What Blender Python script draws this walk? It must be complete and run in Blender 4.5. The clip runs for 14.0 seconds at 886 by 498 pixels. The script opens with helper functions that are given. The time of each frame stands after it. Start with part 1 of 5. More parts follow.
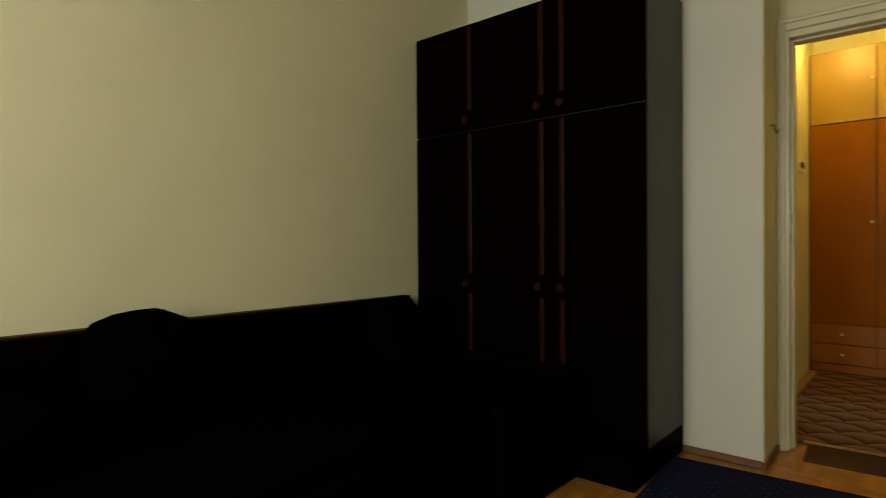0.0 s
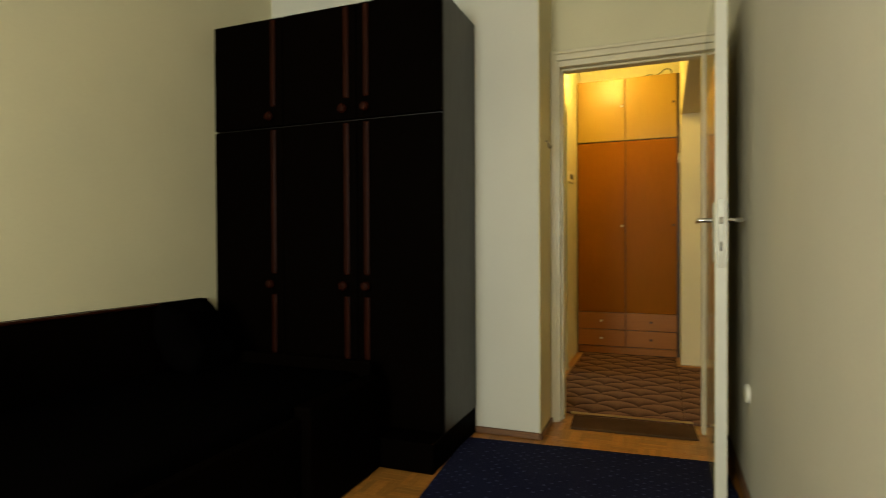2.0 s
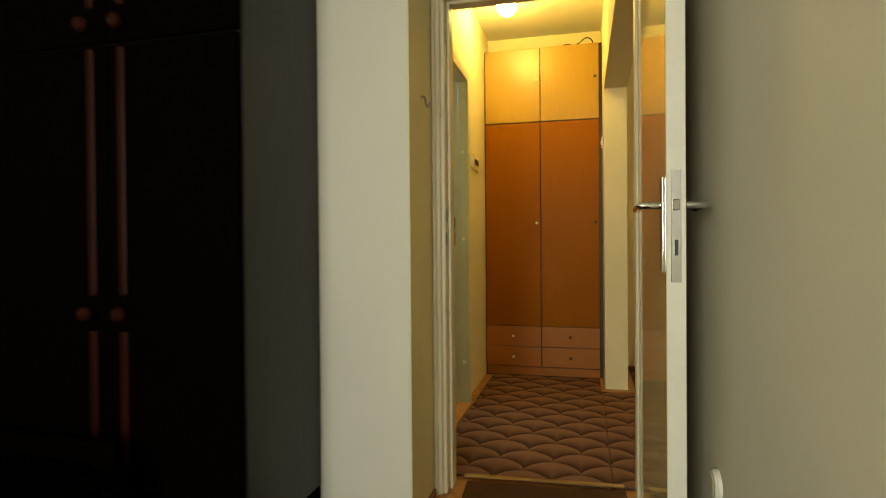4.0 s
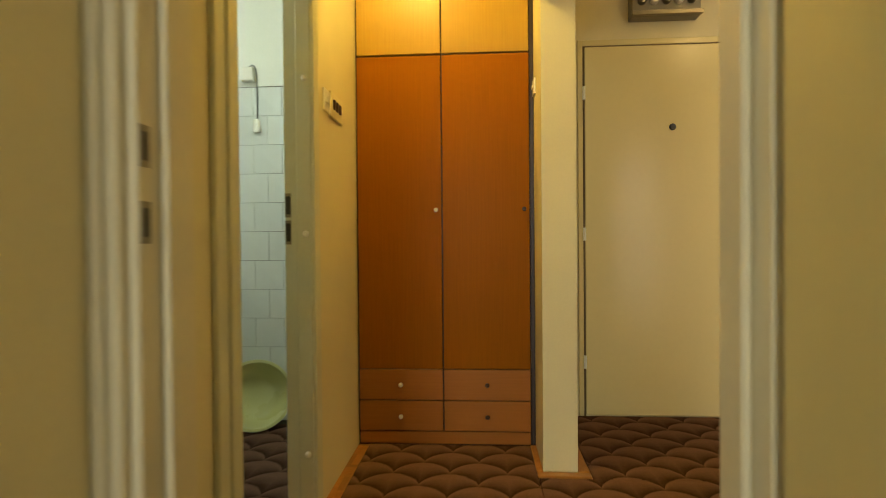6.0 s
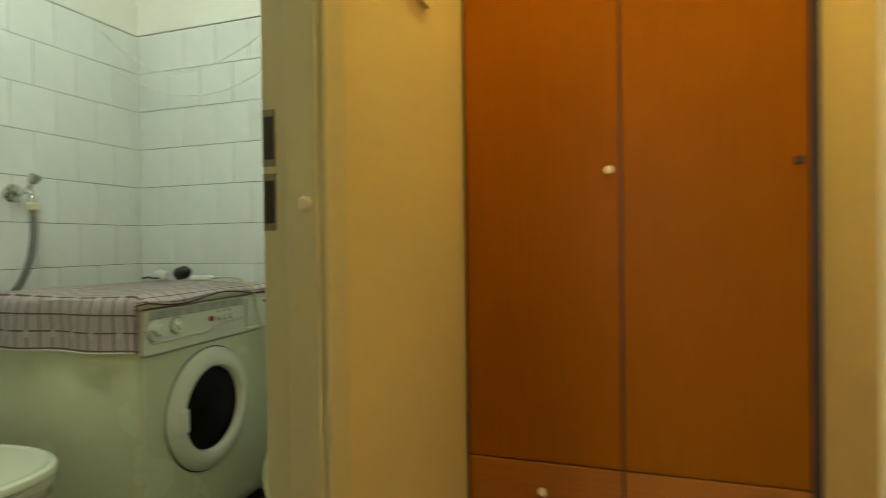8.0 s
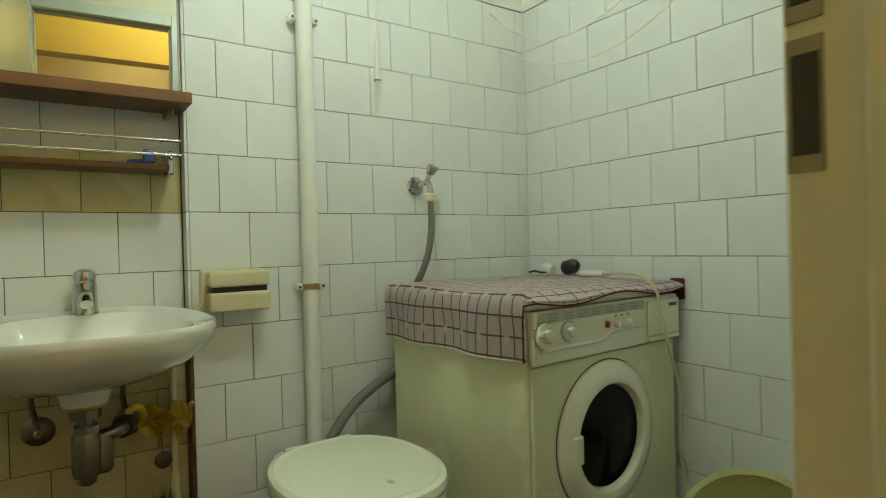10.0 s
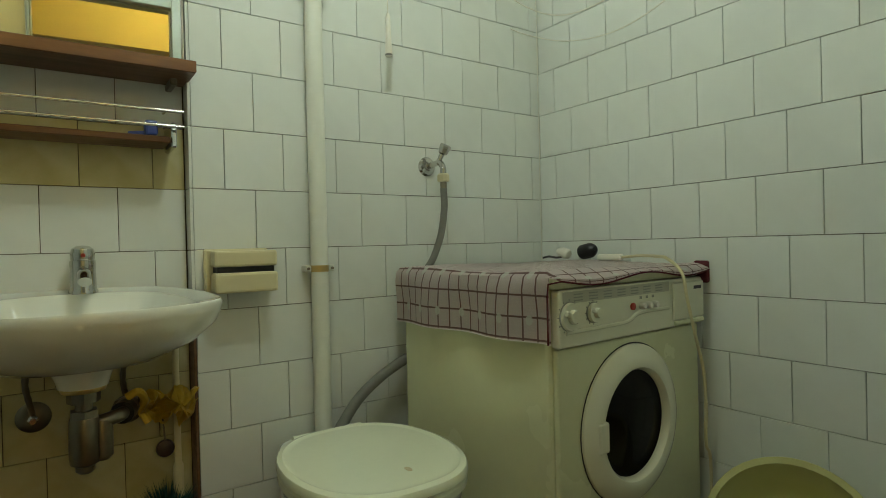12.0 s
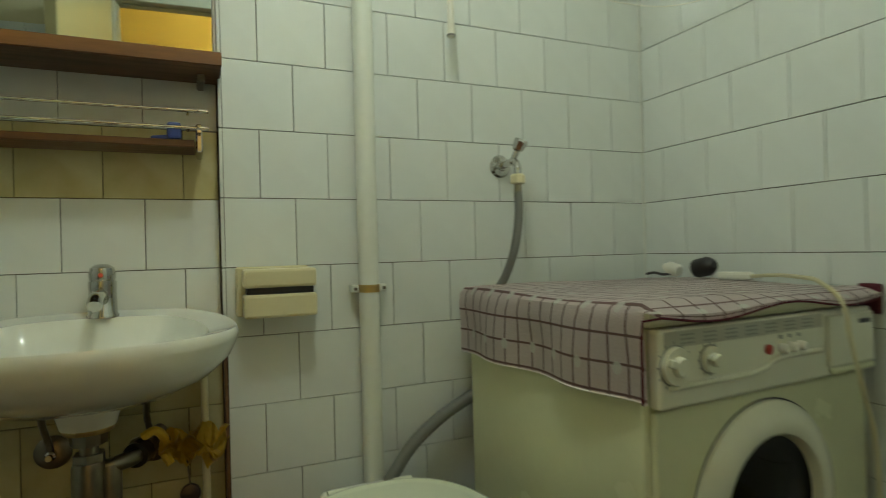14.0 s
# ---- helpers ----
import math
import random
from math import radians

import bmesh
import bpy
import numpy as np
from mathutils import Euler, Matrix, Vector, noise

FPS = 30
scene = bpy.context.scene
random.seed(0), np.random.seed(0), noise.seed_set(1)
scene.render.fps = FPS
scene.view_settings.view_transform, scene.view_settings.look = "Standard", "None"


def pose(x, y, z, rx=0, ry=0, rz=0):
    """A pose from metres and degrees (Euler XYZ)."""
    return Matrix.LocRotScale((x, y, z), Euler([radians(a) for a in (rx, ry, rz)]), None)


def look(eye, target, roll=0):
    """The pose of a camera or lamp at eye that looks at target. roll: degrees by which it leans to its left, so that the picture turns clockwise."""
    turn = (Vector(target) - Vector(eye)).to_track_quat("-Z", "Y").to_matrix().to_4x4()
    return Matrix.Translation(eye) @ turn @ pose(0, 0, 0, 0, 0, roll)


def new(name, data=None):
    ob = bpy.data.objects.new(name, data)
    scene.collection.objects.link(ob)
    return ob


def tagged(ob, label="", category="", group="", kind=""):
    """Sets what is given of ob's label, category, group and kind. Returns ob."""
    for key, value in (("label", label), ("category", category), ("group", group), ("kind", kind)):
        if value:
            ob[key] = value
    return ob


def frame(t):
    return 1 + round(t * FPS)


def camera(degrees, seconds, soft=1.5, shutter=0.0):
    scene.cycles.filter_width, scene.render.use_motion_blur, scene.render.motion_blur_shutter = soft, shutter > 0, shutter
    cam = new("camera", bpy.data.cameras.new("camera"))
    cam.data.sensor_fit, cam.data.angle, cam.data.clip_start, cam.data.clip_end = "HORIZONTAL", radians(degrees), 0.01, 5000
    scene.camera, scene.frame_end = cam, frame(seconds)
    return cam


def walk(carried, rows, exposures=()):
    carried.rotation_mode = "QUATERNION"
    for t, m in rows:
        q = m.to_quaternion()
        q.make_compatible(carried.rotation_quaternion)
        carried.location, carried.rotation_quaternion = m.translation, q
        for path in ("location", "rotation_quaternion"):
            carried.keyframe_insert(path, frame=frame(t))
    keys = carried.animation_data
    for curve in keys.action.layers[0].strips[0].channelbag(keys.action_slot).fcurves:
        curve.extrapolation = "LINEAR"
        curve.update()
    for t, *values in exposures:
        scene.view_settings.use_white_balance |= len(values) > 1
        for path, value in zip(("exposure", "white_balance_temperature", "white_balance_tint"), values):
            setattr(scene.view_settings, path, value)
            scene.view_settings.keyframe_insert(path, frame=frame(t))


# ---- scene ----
cam = camera(76.5, 14.0, soft=0.5, shutter=0.6)
PATH = [
    (0, (0.442, 0.007, 0.969), (-0.861, 1.525, 0.95), -0.4),
    (0.5, (0.464, -0.049, 0.952), (-0.683, 1.589, 0.94), -0.4),
    (1, (0.474, -0.075, 0.951), (-0.569, 1.632, 0.937), -0.4),
    (1.5, (0.483, -0.066, 0.964), (-0.461, 1.697, 0.943), -0.3),
    (2, (0.484, -0.027, 0.966), (-0.246, 1.835, 0.944), -0.3),
    (2.5, (0.471, 0.051, 0.946), (-0.097, 1.968, 0.93), -0.4),
    (3, (0.484, 0.315, 0.959), (-0.057, 2.24, 0.937), -0.5),
    (3.2, (0.498, 0.419, 0.96), (-0.045, 2.344, 0.947), -0.5),
    (5.3, (0.401, 1.921, 0.962), (0.051, 3.889, 0.929), -0.5),
    (5.5, (0.386, 2.073, 0.955), (0.054, 4.046, 0.935), -0.5),
    (6, (0.363, 2.377, 0.954), (0.229, 4.373, 0.929), -0.5),
    (6.5, (0.409, 2.728, 0.948), (0.292, 4.724, 0.942), -0.5),
    (7, (0.38, 3.021, 0.929), (0.193, 5.012, 0.912), -0.6),
    (7.5, (0.297, 3.335, 0.94), (-0.068, 5.301, 0.919), -0.7),
    (8, (0.205, 3.536, 0.929), (-0.427, 5.434, 0.908), -0.8),
    (8.5, (0.114, 3.727, 0.928), (-0.951, 5.419, 0.912), -0.7),
    (9, (0.034, 3.798, 0.929), (-1.43, 5.16, 0.908), -1.8),
    (9.2, (-0.003, 3.814, 0.928), (-1.567, 5.061, 0.908), -1.6),
    (11.3, (-0.207, 3.851, 0.877), (-1.883, 4.969, 0.865), -1.5),
    (11.5, (-0.206, 3.845, 0.873), (-1.866, 4.989, 0.859), -1.5),
    (12, (-0.211, 3.841, 0.86), (-1.86, 5.001, 0.845), -1.4),
    (12.5, (-0.213, 3.832, 0.85), (-1.873, 4.975, 0.83), -1.4),
    (13, (-0.218, 3.855, 0.863), (-1.891, 4.98, 0.848), -1.3),
    (13.5, (-0.296, 3.95, 0.88), (-2.015, 5.003, 0.868), -1.4),
    (14, (-0.392, 4.073, 0.888), (-2.231, 4.9, 0.894), -1.5),
]
EXPOSURES = [(0, -0.45), (1.5, -0.15), (3, 0.18), (5.5, 0.14), (6.5, 0.42), (7.5, 0.3), (9.2, 0.5), (11.3, 0.0), (14, -0.05)]
walk(cam, [(t, look(eye, target, roll)) for t, eye, target, roll in PATH], EXPOSURES)

# ---------- world, lights ----------
world = bpy.data.worlds.new("world")
scene.world = world
world.use_nodes = True
wn = world.node_tree.nodes
sky = wn.new("ShaderNodeTexSky")
sky.sky_type = "NISHITA"
sky.sun_disc = False
sky.sun_elevation, sky.sun_rotation = radians(35), radians(200)
wn["Background"].inputs[1].default_value = 0.08
world.node_tree.links.new(sky.outputs[0], wn["Background"].inputs[0])


def area_light(name, m, w, h, watts, col):
    d = bpy.data.lights.new(name, "AREA")
    d.shape, d.size, d.size_y, d.energy, d.color = "RECTANGLE", w, h, watts, col
    o = new(name, d)
    o.matrix_world = m
    return o


HALL_GLOW, BATH_GLOW = 190.0, 74.0
WINDOW_W, SIDE_W, LOBBY_GLOW = 82.0, 98.0, 52.0
area_light("bedroom_window_light", look((-0.40, -1.93, 1.45), (-0.45, 0, 1.3)), 0.9, 1.25, WINDOW_W, (0.98, 1.0, 0.87))
area_light("side_room_window_light", look((1.80, 0.85, 1.12), (1.95, 3, 1.05)), 1.2, 2.0, SIDE_W, (1.0, 0.91, 0.75))

# ---------- materials ----------


def node(nt, kind, **kw):
    n = nt.nodes.new(kind)
    for k, v in kw.items():
        n.inputs[k.replace("_", " ")].default_value = v
    return n


def math_node(nt, op, a, b=None, c=None):
    n = nt.nodes.new("ShaderNodeMath")
    n.operation = op
    for i, v in enumerate((a, b, c)):
        if v is None:
            continue
        if isinstance(v, (int, float)):
            n.inputs[i].default_value = v
        else:
            nt.links.new(v, n.inputs[i])
    return n.outputs[0]


def blend(nt, fac, a, b, mode="MIX"):
    n = nt.nodes.new("ShaderNodeMix")
    n.data_type, n.blend_type = "RGBA", mode
    for sock, v in ((n.inputs[0], fac), (n.inputs[6], a), (n.inputs[7], b)):
        if isinstance(v, (int, float)):
            sock.default_value = v
        elif isinstance(v, tuple):
            sock.default_value = (*v, 1)
        else:
            nt.links.new(v, sock)
    return n.outputs[2]


def ramp(nt, fac, lo, hi):
    n = nt.nodes.new("ShaderNodeMapRange")
    nt.links.new(fac, n.inputs[0])
    n.inputs[1].default_value, n.inputs[2].default_value = lo, hi
    return n.outputs[0]


def base_mat(name):
    m = bpy.data.materials.new(name)
    m.use_nodes = True
    nt = m.node_tree
    return m, nt, nt.nodes["Principled BSDF"]


def noise_tex(nt, scale, detail=4.0, stretch=None, space="Object"):
    co = nt.nodes.new("ShaderNodeTexCoord").outputs[space]
    if stretch:
        mp = nt.nodes.new("ShaderNodeMapping")
        mp.inputs["Scale"].default_value = stretch
        nt.links.new(co, mp.inputs[0])
        co = mp.outputs[0]
    n = node(nt, "ShaderNodeTexNoise", Scale=scale, Detail=detail)
    nt.links.new(co, n.inputs["Vector"])
    return n.outputs[0]


def set_bump(nt, p, height, strength, dist):
    b = node(nt, "ShaderNodeBump", Strength=strength, Distance=dist)
    nt.links.new(height, b.inputs["Height"])
    nt.links.new(b.outputs[0], p.inputs["Normal"])


def surface(name, col, rough=0.5, metal=0.0, dark=None, fine=60.0, coarse=3.0, amount=0.5, bump=0.15, dist=0.002, coat=0.0,
            rvar=0.12, vary=0.0, stretch=None, spec=0.5):
    """Paint, enamel, metal, plastic: colour that wanders at two scales, uneven gloss, fine relief."""
    m, nt, p = base_mat(name)
    dark = dark or tuple(c * 0.78 for c in col)
    a, b = noise_tex(nt, coarse, 5.0, stretch), noise_tex(nt, fine, 3.0, stretch)
    f = math_node(nt, "ADD", math_node(nt, "MULTIPLY", ramp(nt, a, 0.35, 0.7), amount), math_node(nt, "MULTIPLY", ramp(nt, b, 0.3, 0.7), amount * 0.35))
    c = blend(nt, f, col, dark)
    if vary:
        r = nt.nodes.new("ShaderNodeObjectInfo").outputs["Random"]
        c = blend(nt, math_node(nt, "MULTIPLY", r, vary), c, tuple(x * 0.6 for x in col))
    nt.links.new(c, p.inputs["Base Color"])
    nt.links.new(math_node(nt, "MULTIPLY_ADD", a, rvar * 2, max(0.02, rough - rvar)), p.inputs["Roughness"])
    p.inputs["Metallic"].default_value = metal
    p.inputs["Coat Weight"].default_value = coat
    p.inputs["Coat Roughness"].default_value = 0.08
    p.inputs["Specular IOR Level"].default_value = spec
    if bump:
        set_bump(nt, p, b, bump, dist)
    return m


def wood(name, col, dark, rough=0.4, stretch=(14, 14, 1.2), scale=6.0, coat=0.0, vary=0.0, bump=0.12, spec=0.5):
    """Wood with long grain streaks along the axis whose stretch is least."""
    m, nt, p = base_mat(name)
    g = noise_tex(nt, scale, 6.0, stretch)
    h = noise_tex(nt, scale * 6, 3.0, stretch)
    big = noise_tex(nt, 1.3, 2.0)
    f = math_node(nt, "ADD", math_node(nt, "MULTIPLY", ramp(nt, g, 0.35, 0.65), 0.6), math_node(nt, "MULTIPLY", h, 0.35))
    c = blend(nt, f, col, dark)
    c = blend(nt, math_node(nt, "MULTIPLY", ramp(nt, big, 0.4, 0.7), 0.25), c, dark)
    if vary:
        r = nt.nodes.new("ShaderNodeObjectInfo").outputs["Random"]
        r2 = nt.nodes.new("ShaderNodeNewGeometry").outputs["Random Per Island"]
        k = math_node(nt, "FRACT", math_node(nt, "ADD", r, r2))
        c = blend(nt, math_node(nt, "MULTIPLY", k, vary), c, tuple(x * 0.45 for x in col))
    nt.links.new(c, p.inputs["Base Color"])
    nt.links.new(math_node(nt, "MULTIPLY_ADD", g, 0.2, rough - 0.1), p.inputs["Roughness"])
    p.inputs["Coat Weight"].default_value = coat
    p.inputs["Specular IOR Level"].default_value = spec
    set_bump(nt, p, h, bump, 0.001)
    return m


def carpet_mat(name):
    """Looped brown carpet with staggered almond shapes, paler at their tops."""
    m, nt, p = base_mat(name)
    geo = nt.nodes.new("ShaderNodeNewGeometry").outputs["Position"]
    wob = noise_tex(nt, 24.0, 2.0)
    sp = nt.nodes.new("ShaderNodeSeparateXYZ")
    nt.links.new(geo, sp.inputs[0])
    u = math_node(nt, "MULTIPLY", math_node(nt, "ADD", sp.outputs[0], math_node(nt, "MULTIPLY", wob, 0.008)), math.pi / 0.235)
    v = math_node(nt, "MULTIPLY", math_node(nt, "ADD", sp.outputs[1], math_node(nt, "MULTIPLY", wob, 0.008)), 1 / 0.115)
    k = math_node(nt, "ROUND", v)
    even = math_node(nt, "MULTIPLY_ADD", math_node(nt, "COSINE", math_node(nt, "MULTIPLY", k, math.pi)), 0.5, 0.5)
    # round domes with sharp cusps, every second row set off by half a scale
    dome = math_node(nt, "MULTIPLY_ADD", math_node(nt, "POWER", math_node(nt, "ABSOLUTE", math_node(nt, "COSINE", u)), 0.55), 1.9, -0.95)
    other = math_node(nt, "MULTIPLY_ADD", math_node(nt, "POWER", math_node(nt, "ABSOLUTE", math_node(nt, "SINE", u)), 0.55), 1.9, -0.95)
    diff = math_node(nt, "SUBTRACT", dome, other)
    here = math_node(nt, "ADD", other, math_node(nt, "MULTIPLY", diff, even))
    beyond = math_node(nt, "SUBTRACT", dome, math_node(nt, "MULTIPLY", diff, even))
    over = math_node(nt, "SUBTRACT", v, math_node(nt, "MULTIPLY_ADD", here, 0.5, k))
    up = math_node(nt, "GREATER_THAN", over, 0)
    half = math_node(nt, "MULTIPLY", math_node(nt, "SUBTRACT", beyond, here), 0.5)
    pa = math_node(nt, "DIVIDE", over, math_node(nt, "ADD", 1.04, half))
    pb = math_node(nt, "ADD", 1.0, math_node(nt, "DIVIDE", over, math_node(nt, "SUBTRACT", 1.04, half)))
    frac = math_node(nt, "ADD", math_node(nt, "MULTIPLY", pa, up), math_node(nt, "MULTIPLY", pb, math_node(nt, "SUBTRACT", 1, up)))
    frac = math_node(nt, "ADD", frac, math_node(nt, "MULTIPLY", math_node(nt, "SUBTRACT", noise_tex(nt, 90.0, 2.0), 0.5), 0.25))
    c = blend(nt, ramp(nt, frac, 0.05, 0.8), (0.048, 0.021, 0.011), (0.215, 0.115, 0.073))
    pile = noise_tex(nt, 420.0, 2.0)
    c = blend(nt, math_node(nt, "MULTIPLY", ramp(nt, pile, 0.3, 0.7), 0.35), c, (0.03, 0.015, 0.010))
    nt.links.new(c, p.inputs["Base Color"])
    p.inputs["Roughness"].default_value = 0.95
    p.inputs["Specular IOR Level"].default_value = 0.05
    set_bump(nt, p, math_node(nt, "ADD", pile, math_node(nt, "MULTIPLY", frac, 0.12)), 0.5, 0.006)
    return m


def rug_mat(name):
    """Blue woven rug with small paler flecks in rows."""
    m, nt, p = base_mat(name)
    co = nt.nodes.new("ShaderNodeTexCoord").outputs["Object"]
    mp = nt.nodes.new("ShaderNodeMapping")
    mp.inputs["Scale"].default_value = (27, 27, 27)
    mp.inputs["Rotation"].default_value = (0, 0, radians(45))
    nt.links.new(co, mp.inputs[0])
    vo = node(nt, "ShaderNodeTexVoronoi", Scale=1.0, Randomness=0.12)
    nt.links.new(mp.outputs[0], vo.inputs["Vector"])
    dot = math_node(nt, "LESS_THAN", vo.outputs["Distance"], 0.24)
    pile = noise_tex(nt, 300.0, 2.0)
    big = noise_tex(nt, 5.0, 3.0)
    c = blend(nt, big, (0.006, 0.007, 0.024), (0.012, 0.014, 0.038))
    c = blend(nt, math_node(nt, "MULTIPLY", math_node(nt, "MULTIPLY", dot, pile), 1.0), c, (0.065, 0.075, 0.15))
    nt.links.new(c, p.inputs["Base Color"])
    p.inputs["Specular IOR Level"].default_value = 0.05
    p.inputs["Roughness"].default_value = 0.95
    set_bump(nt, p, pile, 0.7, 0.005)
    return m


def cloth_mat(name):
    """Pale pink cotton with a woven dark-red check and small white flowers."""
    m, nt, p = base_mat(name)
    uv = nt.nodes.new("ShaderNodeUVMap").outputs[0]
    sp = nt.nodes.new("ShaderNodeSeparateXYZ")
    nt.links.new(uv, sp.inputs[0])
    rough = noise_tex(nt, 240.0, 2.0)

    def bars(sock, pitch, width, shift):
        f = math_node(nt, "FRACT", math_node(nt, "MULTIPLY_ADD", sock, 1 / pitch, shift))
        return math_node(nt, "LESS_THAN", math_node(nt, "ABSOLUTE", math_node(nt, "SUBTRACT", f, 0.5)), width)

    a, b = bars(sp.outputs[0], 0.034, 0.055, 0.1), bars(sp.outputs[1], 0.044, 0.045, 0.45)
    lines = math_node(nt, "MINIMUM", math_node(nt, "ADD", a, b), 1.0)
    c = blend(nt, rough, (0.82, 0.73, 0.70), (0.70, 0.59, 0.57))
    c = blend(nt, math_node(nt, "MULTIPLY", lines, 0.85), c, (0.15, 0.055, 0.05))
    vo = node(nt, "ShaderNodeTexVoronoi", Scale=1.0, Randomness=0.0)
    mp = nt.nodes.new("ShaderNodeMapping")
    mp.inputs["Scale"].default_value = (1 / 0.072, 1 / 0.092, 1)
    nt.links.new(uv, mp.inputs[0])
    nt.links.new(mp.outputs[0], vo.inputs["Vector"])
    c = blend(nt, math_node(nt, "MULTIPLY", math_node(nt, "LESS_THAN", vo.outputs["Distance"], 0.11), 0.85), c, (0.82, 0.80, 0.74))
    nt.links.new(c, p.inputs["Base Color"])
    p.inputs["Roughness"].default_value = 0.9
    set_bump(nt, p, rough, 0.4, 0.002)
    return m


def glow(name, col, strength):
    m, nt, p = base_mat(name)
    p.inputs["Base Color"].default_value = (0.9, 0.9, 0.88, 1)
    p.inputs["Emission Color"].default_value = (*col, 1)
    p.inputs["Emission Strength"].default_value = strength
    return m


PLASTER_WHITE = surface("off_white_wall_paint", (0.60, 0.585, 0.50), 0.72, amount=0.3, fine=110, coarse=1.6, bump=0.2)
PLASTER_PALE = surface("pale_wall_paint", (0.62, 0.59, 0.47), 0.72, amount=0.35, fine=110, coarse=1.6, bump=0.2)
PLASTER = surface("cream_wall_paint", (0.64, 0.59, 0.39), 0.75, amount=0.35, fine=110, coarse=1.6, bump=0.2)
PLASTER_HALL = surface("hall_wall_paint", (0.68, 0.61, 0.38), 0.7, amount=0.35, fine=110, coarse=1.8, bump=0.2)
WHITE_WALL = surface("white_wall_paint", (0.78, 0.78, 0.70), 0.7, amount=0.3, fine=100, coarse=2.0, bump=0.15)
CEILING = surface("ceiling_paint", (0.78, 0.75, 0.66), 0.8, amount=0.3, bump=0.15)
GLOSS = surface("cream_gloss_paint", (0.64, 0.55, 0.285), 0.24, amount=0.2, fine=45, coarse=1.2, bump=0.05, spec=0.3, rvar=0.05)
GLOSS_LEAF = surface("high_gloss_door_paint", (0.62, 0.54, 0.28), 0.09, amount=0.12, fine=30, coarse=1.2, bump=0.03, coat=0.3, rvar=0.03)
EDGE_WHITE = surface("white_edge_paint", (0.70, 0.68, 0.58), 0.4, amount=0.35, fine=60, coarse=5, bump=0.1)
FRAME = surface("white_frame_paint", (0.65, 0.585, 0.41), 0.32, amount=0.4, fine=70, coarse=5, bump=0.12, rvar=0.08)
BATH_FRAME = surface("pale_green_frame_paint", (0.58, 0.58, 0.43), 0.4, amount=0.35, fine=70, coarse=4, bump=0.12)
PARQUET = wood("oak_parquet", (0.52, 0.225, 0.042), (0.33, 0.12, 0.018), 0.36, (9, 9, 9), 5.0, coat=0.12, vary=0.95)
SKIRT = wood("brown_skirting", (0.20, 0.095, 0.04), (0.10, 0.045, 0.02), 0.45, (2, 2, 14), 6.0)
CARPET = carpet_mat("brown_almond_carpet")
MAT_BROWN = surface("brown_doormat_pile", (0.075, 0.038, 0.017), 0.95, amount=0.7, fine=350, coarse=12, bump=0.6, dist=0.005, spec=0.05)
BRASS = surface("brass", (0.62, 0.46, 0.2), 0.32, 1.0, amount=0.4, bump=0.05)
RUG = rug_mat("blue_woven_rug")
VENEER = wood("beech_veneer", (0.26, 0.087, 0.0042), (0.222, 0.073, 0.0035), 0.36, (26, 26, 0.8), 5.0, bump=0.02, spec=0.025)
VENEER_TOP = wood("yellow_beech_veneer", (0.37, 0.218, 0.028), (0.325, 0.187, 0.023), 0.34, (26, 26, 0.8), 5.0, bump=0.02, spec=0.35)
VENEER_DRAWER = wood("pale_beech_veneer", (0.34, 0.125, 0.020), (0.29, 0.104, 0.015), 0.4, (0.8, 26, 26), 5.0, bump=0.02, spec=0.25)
BROWN_GAP = surface("brown_shut_line", (0.13, 0.085, 0.03), 0.6, amount=0.5)
DARK_GAP = surface("dark_edge_band", (0.03, 0.014, 0.01), 0.5, amount=0.4)
# stained wood set darker than real, with its deep shade in the colour
DARK = wood("shaded_dark_wood", (0.0018, 0.0011, 0.0007), (0.0010, 0.0006, 0.0004), 0.5, (12, 12, 1), 5.0, bump=0.08, spec=0.004)
# the wardrobe's dark wood again, lightened for grazing light on its side panel
DARK_LIT_SIDE = wood("dark_varnished_lit_side", (0.010, 0.008, 0.006), (0.006, 0.005, 0.004), 0.38, (12, 12, 1), 5.0, bump=0.06, spec=0.35)
RED_WOOD = wood("mahogany_moulding", (0.024, 0.0045, 0.0015), (0.012, 0.0025, 0.001), 0.4, (10, 10, 1), 6.0, spec=0.06)
# wool near black: the shade over the daybed is put into it
BLACK_CLOTH = surface("shaded_dark_wool", (0.0012, 0.0010, 0.0010), 0.95, amount=0.6, fine=220, coarse=8, bump=0.5, dist=0.004, spec=0.0)
TILE = surface("white_wall_tile_glaze", (0.73, 0.755, 0.715), 0.07, amount=0.2, fine=30, coarse=5, bump=0.04, dist=0.001, rvar=0.03, vary=0.1)
# white glaze coloured for warm bounce and shade under basin and shelf
TILE_LIGHT_TINT = surface("light_tinted_wall_tile_glaze", (0.60, 0.56, 0.32), 0.14, dark=(0.44, 0.37, 0.15), amount=0.6, fine=30, coarse=6, bump=0.04, dist=0.001, rvar=0.05, vary=0.12)
GROUT = surface("grey_brown_grout", (0.075, 0.055, 0.030), 0.9, amount=0.7, fine=80, coarse=4, bump=0.4)
CERAMIC = surface("white_sanitary_ceramic", (0.78, 0.80, 0.73), 0.1, amount=0.12, bump=0.0, coat=0.5, rvar=0.03)
RUST = surface("rust_brown_mark", (0.52, 0.46, 0.27), 0.6, amount=0.8, fine=300, coarse=60)
SEAT_PLASTIC = surface("pale_green_white_plastic", (0.77, 0.81, 0.63), 0.2, amount=0.2, bump=0.04, rvar=0.06)
ENAMEL = surface("ageing_white_enamel", (0.73, 0.75, 0.49), 0.26, amount=0.25, fine=40, coarse=4, bump=0.03, rvar=0.06)
ENAMEL_LIGHT = surface("ivory_plastic", (0.78, 0.78, 0.62), 0.15, amount=0.2, bump=0.03)
